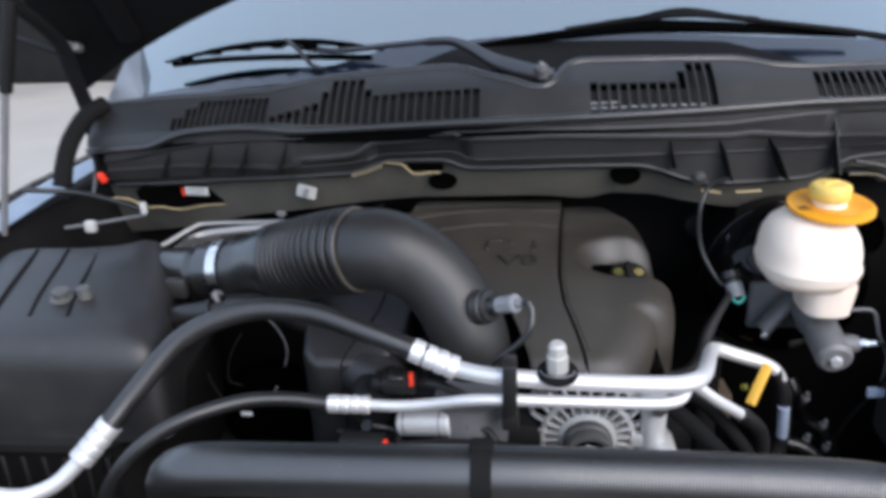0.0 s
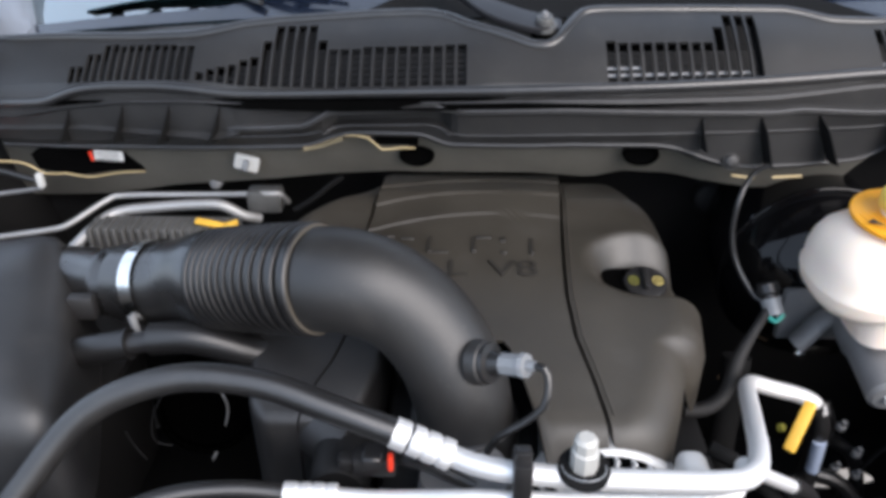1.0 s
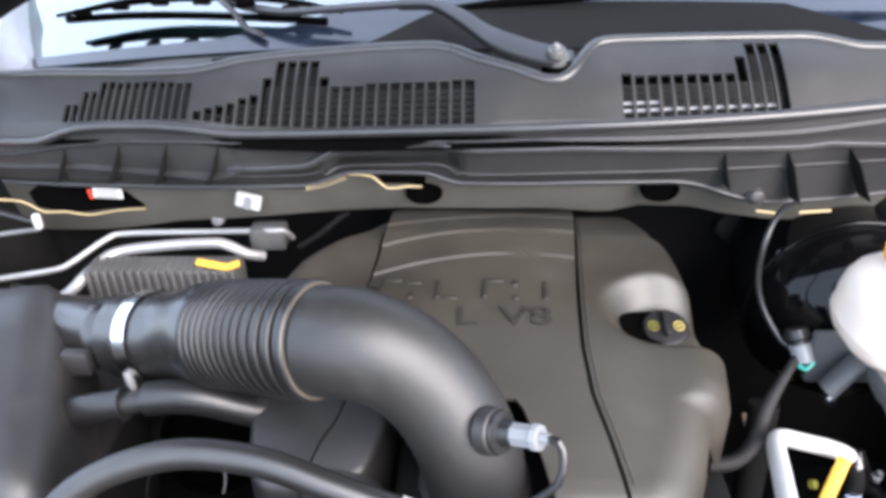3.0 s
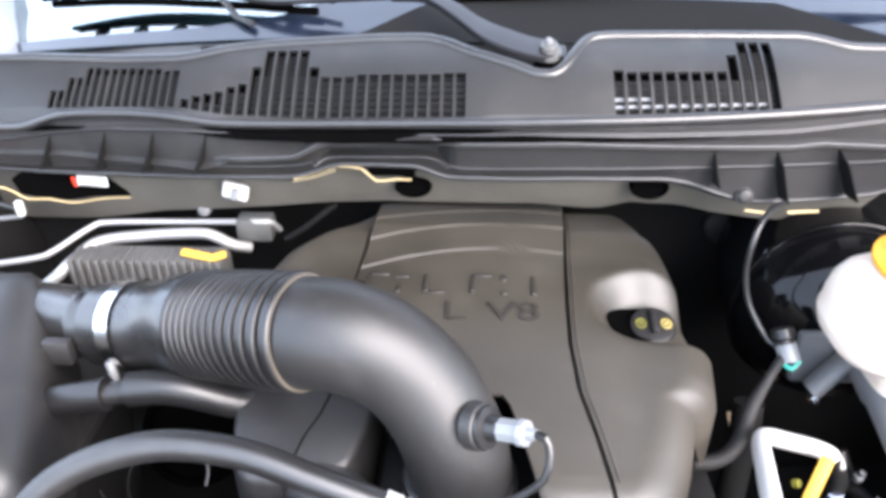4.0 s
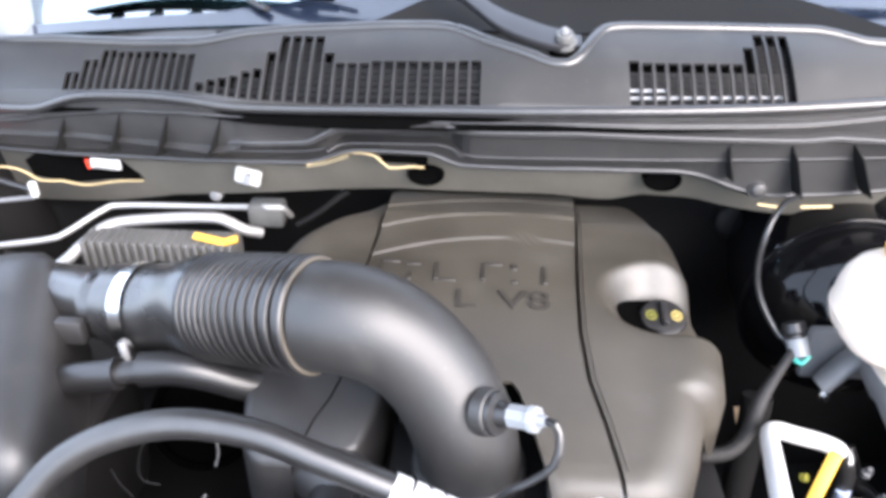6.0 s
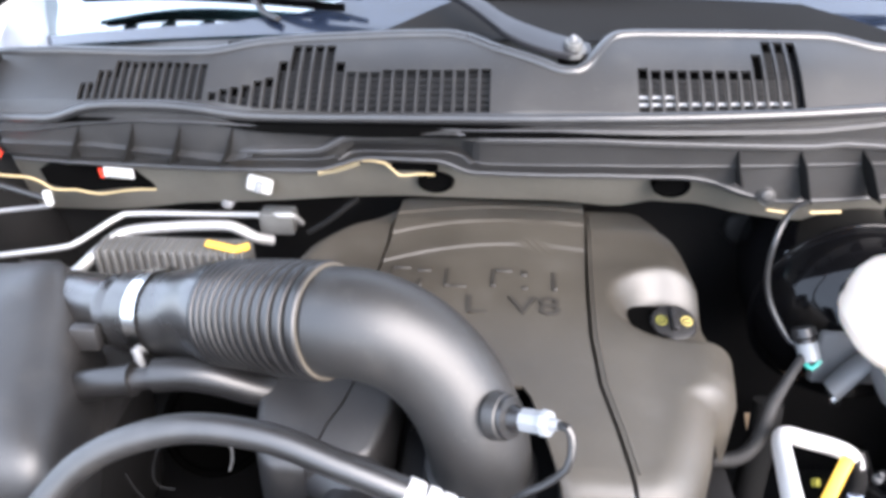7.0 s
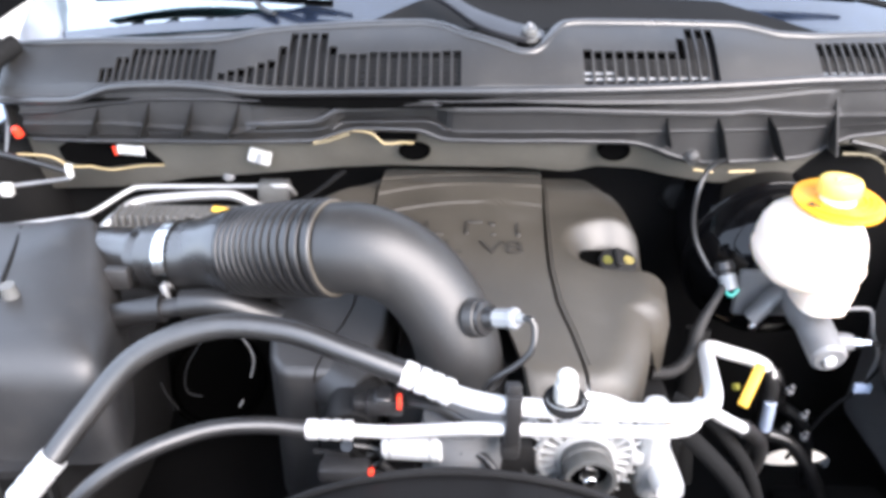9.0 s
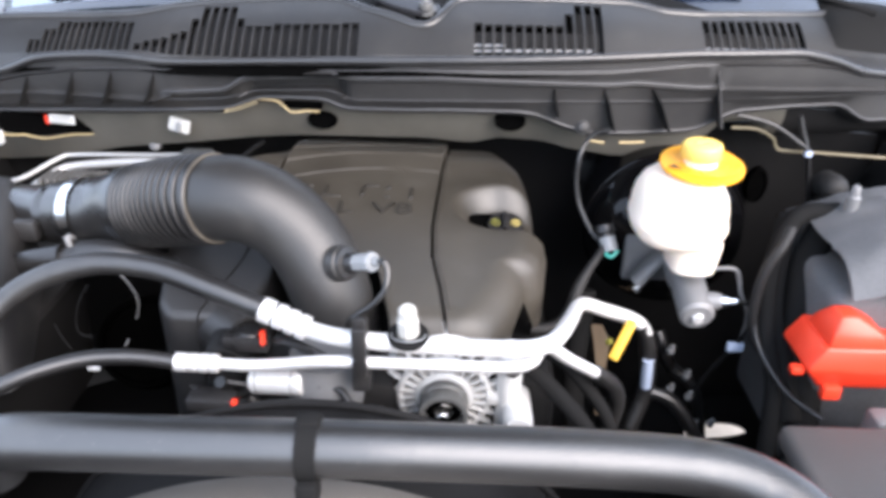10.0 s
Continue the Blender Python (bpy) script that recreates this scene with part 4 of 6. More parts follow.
part("boot", turned((0.0735, 0.884, 1.035), (0.074, 0.882, 0.95), [(0, 0.054), (0.04, 0.0585), (0.5, 0.0595), (1, 0.058)], 40), RUBBER, duct, "rubber boot below the elbow")
part("ring", sweep(bmesh.new(), line[i3 - 1 : i3 + 1], 0.0588, 40), RING, duct, "raised dusty ring")
band = part("clamp_band", sweep(bmesh.new(), line[i1 - 1 : i1 + 3], 0.0540, 40, caps=False), CHROME, duct, "bright steel clamp band")
part("clamp_screw", rod((-0.325, 0.990, 1.080), (-0.315, 0.978, 1.050), 0.0052), IRON, band)

sens = thing("air_temperature_sensor", (0.119, 0.831, 1.14), "grey sensor plug in a black rubber grommet", "sensor")
n0 = Vector((0.79, -0.50, 0.34)).normalized()
b0 = Vector((0.101, 0.849, 1.129))
part("boss", turned(b0 - n0 * 0.020, b0 - n0 * 0.006, [(0, 0.0232), (0.6, 0.0228), (0.9, 0.0222), (1, 0.0205)], 32), DUCT, duct, "raised boss for the sensor")
part("grommet", turned(b0 - n0 * 0.007, b0 + n0 * 0.011, [(0, 0.0200), (0.18, 0.0210), (0.34, 0.0200), (0.40, 0.0125), (1, 0.0105)], 32), RUBBER, sens)
plug = part("plug", turned(b0 + n0 * 0.012, b0 + n0 * 0.040, [(0, 0.0112), (0.75, 0.0112), (0.8, 0.0130), (1, 0.0122)], 8), GREY, sens, "pale grey plastic plug")
part("latch", turned(b0 + n0 * 0.038, b0 + n0 * 0.050, [(0, 0.006), (1, 0.005)], 8), GREY, plug)
part("wire", hose([b0 + n0 * 0.046, (0.148, 0.817, 1.149), (0.152, 0.810, 1.137), (0.148, 0.8, 1.118), (0.129, 0.8, 1.096), (0.108, 0.8, 1.08), (0.096, 0.8, 1.058)], 0.004, 8), RUBBER, sens)

# ---- air box ----
box = thing("air_box", (-0.52, 0.98, 0.75), "large black plastic air filter housing with rounded lid", "air box")
rings = []
for z, f in ((0.955, 1.015), (0.97, 1.0), (1.055, 0.985), (1.078, 0.955), (1.092, 0.90), (1.1005, 0.80), (1.104, 0.65), (1.106, 0.45), (1.107, 0.22), (1.107, 0.04)):
    ring = []
    for k in range(72):
        a = 2 * math.pi * k / 72
        c, s = math.cos(a), math.sin(a)
        power = lerp(0.75, 0.28, smooth(0.0, 0.8, f))
        x = math.copysign(abs(c) ** power, c) * 0.160 * f
        y = math.copysign(abs(s) ** power, s) * 0.185 * f
        px, py = -0.545 + x - 0.40 * y, 0.972 + y
        rise = 0.026 * math.exp(-((px + 0.445) / 0.075) ** 2 - ((py - 1.10) / 0.055) ** 2)
        ring.append((px, py, z + rise * smooth(1.0, 1.09, z)))
    rings.append(ring)
lid = part("lid", loft(rings), BOXLID, box)
rings = [[(x, y, z) for x, y, z in oval(-0.54, 0.97, zz, 0.16 - 0.02 * (0.99 - zz) * 3, 0.2 - 0.03 * (0.99 - zz) * 3, 6)] for zz in (0.75, 0.87, 0.95)]
lower_case = part("lower_case", loft(rings), PIT, box)
for k in range(9):
    part("case_rib", block((-0.66 + 0.03 * k, 0.772, 0.78), (-0.652 + 0.03 * k, 0.79, 0.935), 0.003, 1), PIT, lower_case)
part("seam_flange", loft([oval(-0.545, 0.98, zz, rr, rr + 0.05, 6) for zz, rr in ((0.948, 0.164), (0.960, 0.164))]), BLACK, box)
part("outlet", turned((-0.47, 1.095, 1.062), (-0.335, 1.049, 1.088), [(0, 0.046), (0.3, 0.044), (0.68, 0.044), (0.70, 0.0452), (0.76, 0.0452), (0.78, 0.044), (1, 0.044)], 36), CUFF, box)
part("outlet_tab", block((-0.408, 1.002, 1.062), (-0.376, 1.017, 1.094), 0.003, 2), BOXLID, box)
for dx in (-0.1, -0.045, 0.01):
    part("lid_rib", hose([(-0.575 + dx, 1.105, 1.103), (-0.55 + dx, 1.04, 1.107), (-0.515 + dx, 0.93, 1.107), (-0.49 + dx, 0.86, 1.104)], 0.003, 8), MATT, lid)
part("latch", turned((-0.515, 0.908, 1.102), (-0.513, 0.905, 1.122), [(0, 0.016), (0.4, 0.016), (0.5, 0.01), (1, 0.012)], 20), RIBGREY, lid, "grey metal latch screw")
part("latch", turned((-0.483, 0.915, 1.102), (-0.483, 0.912, 1.124), [(0, 0.011), (1, 0.009)], 20), RIBGREY, lid)

# ---- refrigerant lines ----
def ferrule(a, b, r, parent):
    prof = []
    for i in range(49):
        f = i / 48
        prof.append((f, r * (1.0 - 0.16 * max(0.0, math.cos(2 * math.pi * (4 * f - 1.1))) ** 5 * smooth(0.15, 0.3, f))))
    part("ferrule", turned(a, b, prof, 28), ALU, parent, "crimped aluminium ferrule")


up = thing("refrigerant_line", (0.1, 0.76, 1.05), "aluminium refrigerant pipe running into a thick rubber hose", "pipe", "refrigerant lines")
A, B = Vector((0.008, 0.776, 1.106)), Vector((0.062, 0.768, 1.085))
ferrule(A, B, 0.0148, up)
part("hose", hose([A + Vector((0.02, -0.003, -0.007)), A, (-0.05, 0.785, 1.125), (-0.12, 0.797, 1.144), (-0.20, 0.80, 1.144), (-0.28, 0.785, 1.115), (-0.335, 0.745, 1.06), (-0.362, 0.715, 1.028)], 0.0135, 22), HOSE, up)
C, E2 = Vector((-0.358, 0.718, 1.032)), Vector((-0.392, 0.692, 0.995))
ferrule(C, E2, 0.0155, up)
part("pipe_end", hose([E2, (-0.42, 0.675, 0.972), (-0.455, 0.66, 0.965), (-0.49, 0.645, 0.98)], 0.010, 16), ALU, up, "bare aluminium pipe end")
part("pipe", hose([B, (0.09, 0.755, 1.086), (0.125, 0.747, 1.087), (0.2, 0.744, 1.084), (0.30, 0.746, 1.081), (0.335, 0.758, 1.078), (0.358, 0.80, 1.062), (0.385, 0.885, 1.03), (0.409, 0.965, 1.003), (0.424, 0.985, 0.994), (0.45, 0.99, 0.983), (0.49, 0.995, 0.967), (0.515, 0.998, 0.95), (0.528, 1.0, 0.92), (0.535, 1.005, 0.88)], 0.0102, 18, 0.008), ALU, up, "bright aluminium pipe")
part("rubber_end", hose([(0.512, 0.9975, 0.953), (0.520, 0.999, 0.94), (0.528, 1.0, 0.92), (0.535, 1.005, 0.88), (0.54, 1.01, 0.82), (0.52, 0.99, 0.76)], lambda s, t: lerp(0.0108, 0.0132, smooth(0.02, 0.05, s)), 16), HOSE, up)
part("label", hose([(0.5315, 0.9935, 0.893), (0.536, 0.9975, 0.838)], 0.0088, 16), PRINT_BLUE, up, "pale blue printed label")
stem = part("service_stem", turned((0.180, 0.747, 1.085), (0.180, 0.745, 1.108), [(0, 0.010), (1, 0.010)], 16), ALU, up)
part("service_disc", turned((0.180, 0.745, 1.0945), (0.180, 0.7445, 1.0975), [(0, 0.0235), (1, 0.0235)], 32), MATT, stem, "black printed washer label")
part("printed_ring", sweep(bmesh.new(), [(0.180 + 0.0195 * math.cos(a), 0.7447 + 0.0195 * math.sin(a), 1.0977 - 0.0033 * math.sin(a)) for a in [2 * math.pi * k / 40 for k in range(41)]], 0.0008, 6), GREY, stem, "grey printed ring")
part("service_cap", turned((0.180, 0.746, 1.098), (0.179, 0.744, 1.135), [(0, 0.0125), (0.55, 0.0125), (0.6, 0.0105), (0.9, 0.0105), (1, 0.007)], 8), CREAM, stem, "grey hexagonal service cap")

low = thing("refrigerant_line", (0.1, 0.75, 1.02), "slim aluminium refrigerant pipe with a thin rubber hose", "pipe", "refrigerant lines")
A2, B2 = Vector((-0.098, 0.764, 1.035)), Vector((-0.047, 0.763, 1.035))
ferrule(A2, B2, 0.0115, low)
part("lower_hose", hose([(0.415, 0.827, 0.99), (0.422, 0.83, 0.984), (0.445, 0.84, 0.958), (0.455, 0.85, 0.92), (0.45, 0.86, 0.86)], 0.0105, 16), HOSE, low)
part("hose", hose([A2 + Vector((0.02, 0, 0)), A2, (-0.15, 0.76, 1.043), (-0.21, 0.745, 1.046), (-0.28, 0.71, 1.035), (-0.33, 0.685, 1.0), (-0.365, 0.675, 0.94), (-0.37, 0.67, 0.86)], 0.0095, 18), HOSE, low)
part("pipe", hose([B2, (-0.01, 0.76, 1.036), (0.03, 0.756, 1.042), (0.08, 0.745, 1.056), (0.125, 0.741, 1.060), (0.22, 0.742, 1.058), (0.30, 0.746, 1.056), (0.325, 0.757, 1.058), (0.334, 0.775, 1.064), (0.345, 0.795, 1.053), (0.378, 0.81, 1.021), (0.422, 0.83, 0.984)], 0.0075, 16, 0.008), ALU, low, "bright aluminium pipe")
clip = thing("pipe_clip", (0.126, 0.744, 1.04), "black plastic clip joining two refrigerant pipes", "clip")
part("body", block((0.117, 0.728, 1.045), (0.134, 0.758, 1.112), 0.003), BLACK, clip)
part("tab", block((0.118, 0.735, 1.108), (0.133, 0.742, 1.122), 0.002), BLACK, clip)
part("foot", block((0.115, 0.735, 1.02), (0.136, 0.765, 1.048), 0.004), BLACK, clip)
tag = thing("yellow_tag", (0.475, 0.95, 0.93), "yellow plastic dust cap tag on the pipe", "tag")
local("body", block((-0.0072, -0.004, -0.033), (0.0072, 0.004, 0.033), 0.003, 2, Vector((0.47, 0.56, 0.68)).to_track_quat("Z", "Y").to_matrix().to_4x4()), YELLOW, tag, (0.477, 0.952, 0.956))
part("loop", turned((0.462, 0.958, 0.948), (0.458, 0.962, 0.944), [(0, 0.005), (1, 0.005)], 16), OLIVE, tag)

# ---- upper radiator hose, shroud, fan ----
rh = thing("radiator_hose", (0.1, 0.57, 1.05), "thick black corrugated hose held by a cable tie", "hose")
part("tube", hose([(-0.222, 0.600, 1.02), (-0.216, 0.582, 1.058), (-0.190, 0.568, 1.084), (-0.14, 0.564, 1.091), (0.0, 0.562, 1.094), (0.1, 0.561, 1.096), (0.2, 0.562, 1.095)], 0.0265, 32), RADHOSE, rh)
part("corrugated_sleeve", sweep(bmesh.new(), glide([(0.1, 0.561, 1.096), (0.2, 0.562, 1.095), (0.34, 0.566, 1.09), (0.45, 0.565, 1.085), (0.51, 0.55, 1.08), (0.55, 0.515, 1.07), (0.57, 0.47, 1.05), (0.575, 0.40, 1.03)], 0.0007), lambda s, t: 0.0266 + 0.00025 * math.cos(2 * math.pi * s / 0.0030) * smooth(0.03, 0.1, s), 28), RADHOSE, rh, "finely ribbed sleeve")
tie = thing("cable_tie", (0.102, 0.56, 1.05), "black cable tie round the hose", "tie")
part("band", sweep(bmesh.new(), [(0.092, 0.561, 1.096), (0.111, 0.561, 1.096)], 0.0292, 32), MATT, tie)
part("head", block((0.092, 0.528, 1.052), (0.112, 0.552, 1.078), 0.003), MATT, tie)
part("lug", block((0.090, 0.558, 1.118), (0.113, 0.575, 1.128), 0.003), MATT, tie)

sh = thing("fan_shroud", (0.07, 0.6, 0.6), "grey-black plastic fan shroud behind the radiator", "shroud")
rows = []
for y, r in ((0.40, 0.345), (0.48, 0.340), (0.58, 0.325), (0.605, 0.316)):
    rows.append([(0.07 + r * 1.15 * math.cos(a), y, 0.70 + r * math.sin(a)) for a in [math.pi * k / 48 for k in range(49)]])
part("hood", thicken(sheet(rows), 0.004), SHROUD, sh)
part("rim", sweep(bmesh.new(), [(0.07 + 0.303 * 1.15 * math.cos(math.pi * k / 48), 0.735, 0.70 + 0.303 * math.sin(math.pi * k / 48)) for k in range(49)], 0.005, 8), PIT, sh)
rows = [[(0.07 + r * 1.15 * math.cos(a), y, 0.70 + r * math.sin(a)) for a in [math.pi * k / 48 for k in range(49)]] for y, r in ((0.603, 0.313), (0.66, 0.309), (0.72, 0.303), (0.735, 0.298), (0.735, 0.285))]
part("rear_collar", thicken(sheet(rows), 0.004), PIT, sh, "dark collar round the fan")
fan = thing("cooling_fan", (-0.18, 0.8, 0.6), "black radiator fan with curved blades in shadow", "fan")
part("hub", turned((0.05, 0.70, 0.72), (0.05, 0.80, 0.72), [(0, 0.05), (0.9, 0.06), (1, 0.03)], 24), PIT, fan)
for k in range(9):
    a = 2 * math.pi * k / 9 + 0.2
    rows = []
    for f in steps(0.06, 0.27, 0.03):
        t = a + (f - 0.06) * 0.9
        n = Vector((-math.sin(t), 0, math.cos(t)))
        c = Vector((0.05 + f * math.cos(t), 0.75, 0.72 + f * math.sin(t)))
        rows.append([c + n * (0.035 * q) + Vector((0, 0.02 * q, 0)) for q in (-1, -0.3, 0.4, 1)])
    part("blade", thicken(sheet(rows), 0.003), BLACK, fan)

# ---- alternator and front accessories ----
alt = thing("alternator", (0.225, 0.77, 0.9), "cast aluminium alternator with slotted end and dark pulley", "alternator")
AC = Vector((0.2215, 0.80, 0.970))
housing = part("housing", turned(AC + Vector((0, 0.012, 0)), AC + Vector((0, 0.05, 0)), [(0, 0.074), (0.1, 0.0785), (0.9, 0.0785), (1, 0.07)], 48), CAST, alt)
# plain black disc: shade between the spokes put into colour
part("slot_shade", turned(AC + Vector((0, 0.006, 0)), AC + Vector((0, 0.0118, 0)), [(0, 0.071), (1, 0.073)], 40), SHADE_AND_RUBBER, alt, "black disc painting the shade behind the slots")
part("rear_body", turned(AC + Vector((0, 0.05, 0)), AC + Vector((0, 0.12, 0)), [(0, 0.072), (0.8, 0.068), (1, 0.05)], 32), IRON, alt)
part("hub_ring", turned(AC + Vector((0, -0.010, 0)), AC + Vector((0, 0.006, 0)), [(0, 0.030), (0.2, 0.037), (1, 0.038)], 40), CAST, alt)
part("middle_ring", sweep(bmesh.new(), [AC + Vector((0.0565 * math.cos(a), -0.003, 0.0565 * math.sin(a))) for a in [2 * math.pi * k / 40 for k in range(41)]], 0.0042, 10), CAST, alt)
for k in range(26):
    a = 2 * math.pi * (k + 0.3) / 26
    m = Euler((0, -a, 0)).to_matrix().to_4x4()
    local("inner_spoke", block((-0.0095, -0.006, -0.0016), (0.0095, 0.008, 0.0016), 0.0012, 2, m), CAST, housing, AC + Vector((0.0465 * math.cos(a), -0.002, 0.0465 * math.sin(a))))
    local("outer_spoke", block((-0.009, -0.007, -0.0019), (0.009, 0.010, 0.0019), 0.0016, 2, m @ Euler((0, 0, radians(24))).to_matrix().to_4x4()), CAST, housing, AC + Vector((0.0665 * math.cos(a), 0.004, 0.0665 * math.sin(a))))
pulley = part("pulley", turned(AC + Vector((0, -0.046, 0)), AC + Vector((0, -0.010, 0)), [(0.62, 0.012), (0.60, 0.0235), (0.03, 0.0245), (0, 0.027), (0.02, 0.0305), (0.25, 0.031), (0.3, 0.0285), (0.62, 0.0285), (0.68, 0.031), (0.97, 0.031), (1, 0.029)], 40), RIBGREY, alt, "dark belt pulley")
# black disc paints the shade in the pulley's recess
part("pulley_shade", turned(AC + Vector((0, -0.028, 0)), AC + Vector((0, -0.022, 0)), [(0, 0.0236), (1, 0.0236)], 28), SHADE_AND_RUBBER, pulley)
part("pulley_nut", turned(AC + Vector((0, -0.047, 0)), AC + Vector((0, -0.022, 0)), [(0, 0.006), (0.15, 0.009), (0.5, 0.0095), (0.55, 0.0125), (1, 0.0125)], 6), CHROME, pulley)
bracket = part("bracket", block((0.287, 0.785, 0.905), (0.318, 0.83, 1.042), 0.012, 3), CAST, alt, "cast mounting bracket")
part("mounting_bolt", turned((0.304, 0.775, 1.025), (0.304, 0.79, 1.025), [(0, 0.009), (0.7, 0.011), (1, 0.011)], 6), CHROME, bracket)
part("mounting_lug", turned((0.314, 0.755, 0.955), (0.314, 0.82, 0.955), [(0, 0.016), (0.15, 0.0185), (1, 0.0185)], 24), CAST, bracket)
part("web", block((0.274, 0.79, 0.96), (0.298, 0.815, 0.98), 0.004, 2), CAST, bracket)

canister = thing("purge_valve", (0.022, 0.775, 0.98), "silver cylindrical valve with black connectors", "valve")
canister_body = part("body", rod((-0.014, 0.782, 0.998), (0.054, 0.768, 1.008), 0.0175, 24), CAST, canister)
part("band", rod((-0.006, 0.7803, 0.9992), (-0.002, 0.7795, 0.9998), 0.0182, 24), IRON, canister_body)
part("band", rod((0.040, 0.7709, 1.0059), (0.044, 0.77, 1.0065), 0.0182, 24), IRON, canister_body)
part("end_cap", rod((0.052, 0.769, 1.007), (0.078, 0.762, 1.012), 0.011, 16), BLACK, canister)
part("nozzle", hose([(0.075, 0.763, 1.011), (0.10, 0.755, 1.005), (0.115, 0.74, 0.99)], 0.005, 10), BLACK, canister)
conn = thing("electrical_connector", (0.0, 0.79, 1.03), "black electrical connector with a red lock tab", "connector")
body = part("body", block((-0.035, 0.785, 1.035), (0.008, 0.81, 1.058), 0.004, 2), BLACK, conn)
part("ridge", block((-0.025, 0.782, 1.055), (-0.005, 0.808, 1.063), 0.002, 1), BLACK, body)
part("socket", block((-0.05, 0.79, 1.038), (-0.03, 0.806, 1.053), 0.003, 2), BLACK, conn)
part("lock_tab", block((0.001, 0.778, 1.052), (0.006, 0.786, 1.070), 0.001), RED, body, "red lock tab")
part("wire", hose([(0.01, 0.8, 1.045), (0.035, 0.79, 1.05), (0.07, 0.785, 1.035), (0.10, 0.79, 1.01)], 0.006, 8), RUBBER, conn)
oil = thing("thermostat_housing", (-0.06, 0.82, 0.95), "black round housing at the front of the engine", "housing")
part("body", turned((-0.055, 0.80, 1.0), (-0.055, 0.88, 1.0), [(0, 0.026), (0.1, 0.032), (1, 0.034)], 24), PIT, oil)
lowclip = thing("electrical_connector", (-0.04, 0.745, 0.98), "dark connector with a small red clip", "connector")
part("body", block((-0.085, 0.735, 0.982), (-0.028, 0.76, 1.0), 0.005, 2), BLACK, lowclip)
part("lock_tab", block((-0.029, 0.734, 0.988), (-0.023, 0.742, 1.001), 0.0015), RED, lowclip, "red lock clip")

# ---- heater hose on the near left ----
hh = thing("heater_hose", (-0.3, 0.95, 1.05), "black rubber hose joined by a plastic coupling", "hose")
cuff = part("hose", hose([(-0.413, 0.953, 1.043), (-0.40, 0.953, 1.047), (-0.36, 0.95, 1.059), (-0.315, 0.95, 1.068)], lambda s, t: 0.012 + 0.0055 * smooth(0.0, 0.016, s), 20), RUBBER, hh)
part("cuff_lip", sweep(bmesh.new(), [(-0.3165, 0.95, 1.0677), (-0.3125, 0.95, 1.0685)], 0.0187, 24), RUBBER, cuff)
part("coupling", rod((-0.33, 0.95, 1.065), (-0.28, 0.953, 1.072), 0.0128, 20), BLACK, hh)
part("hose", hose([(-0.289, 0.953, 1.073), (-0.25, 0.955, 1.075), (-0.215, 0.958, 1.066), (-0.18, 0.965, 1.048), (-0.15, 0.98, 1.03)], 0.0192, 20), RUBBER, hh)

# ---- brake reservoir, master cylinder, booster ----
res = thing("brake_fluid_reservoir", (0.55, 1.05, 1.03), "translucent white brake fluid reservoir with yellow cap", "reservoir")
prof = [(1.080, 0.040, 0.045), (1.084, 0.055, 0.062), (1.096, 0.064, 0.075), (1.103, 0.066, 0.078), (1.107, 0.066, 0.078), (1.110, 0.068, 0.08), (1.115, 0.068, 0.08), (1.118, 0.066, 0.078), (1.135, 0.0655, 0.076), (1.153, 0.062, 0.07), (1.169, 0.054, 0.06), (1.18, 0.042, 0.047), (1.186, 0.03, 0.034)]
tank = part("tank", loft([oval(0.552, 1.045, z, rx, ry, 2.5, 48) for z, rx, ry in prof]), TANK, res)
part("neck", loft([oval(0.578, 1.035, z, rx, ry, 3, 40) for z, rx, ry in ((1.036, 0.028, 0.034), (1.042, 0.034, 0.042), (1.07, 0.037, 0.046), (1.085, 0.038, 0.048))]), TANK, res)
part("filler_neck", turned((0.570, 1.04, 1.17), (0.569, 1.038, 1.209), [(0, 0.025), (1, 0.0225)], 32), TANK, res)
part("flange", turned((0.572, 1.04, 1.190), (0.572, 1.039, 1.199), [(0, 0.053), (0.3, 0.0575), (0.8, 0.0575), (1, 0.055)], 48), AMBER, res, "wide amber warning flange")
for rr in (0.034, 0.042, 0.050):
    part("moulded_ring", sweep(bmesh.new(), [(0.572 + rr * math.cos(a), 1.0392 + rr * math.sin(a), 1.1991) for a in [2 * math.pi * k / 48 for k in range(49)]], 0.0009, 6), AMBER, res)
rings = []
for f, r in ((0, 0.024), (0.1, 0.0255), (0.75, 0.0255), (0.92, 0.0235), (1.0, 0.019), (1.0, 0.010), (0.98, 0.003)):
    rings.append([(0.568 + (r + 0.0020 * (k % 2)) * math.cos(2 * math.pi * k / 60), 1.038 + (r + 0.0020 * (k % 2)) * math.sin(2 * math.pi * k / 60), 1.206 + 0.023 * f) for k in range(60)])
part("cap", loft(rings), YELLOW_CAP, res, "knurled yellow screw cap", sharp=80)
local("cap_bar", block((-0.014, -0.003, -0.001), (0.014, 0.003, 0.002), 0.001, 1, Euler((0, 0, 0.5)).to_matrix().to_4x4()), YELLOW_CAP, res, (0.568, 1.038, 1.2295))
b = bmesh.new()
b.faces.new([b.verts.new(p) for p in ((0.520, 1.018, 1.1997), (0.536, 1.010, 1.1997), (0.530, 1.026, 1.1997))])
part("warning_mark", thicken(b, 0.0006), PRINT, res, "printed warning triangle")
mc = thing("brake_master_cylinder", (0.57, 1.05, 0.95), "grey cast master cylinder below the reservoir", "cylinder")
barrel = part("barrel", turned((0.585, 0.972, 0.985), (0.588, 1.14, 1.02), [(0, 0.020), (0.03, 0.0255), (0.45, 0.0255), (0.5, 0.029), (0.9, 0.029), (1, 0.034)], 32), IRON, mc)
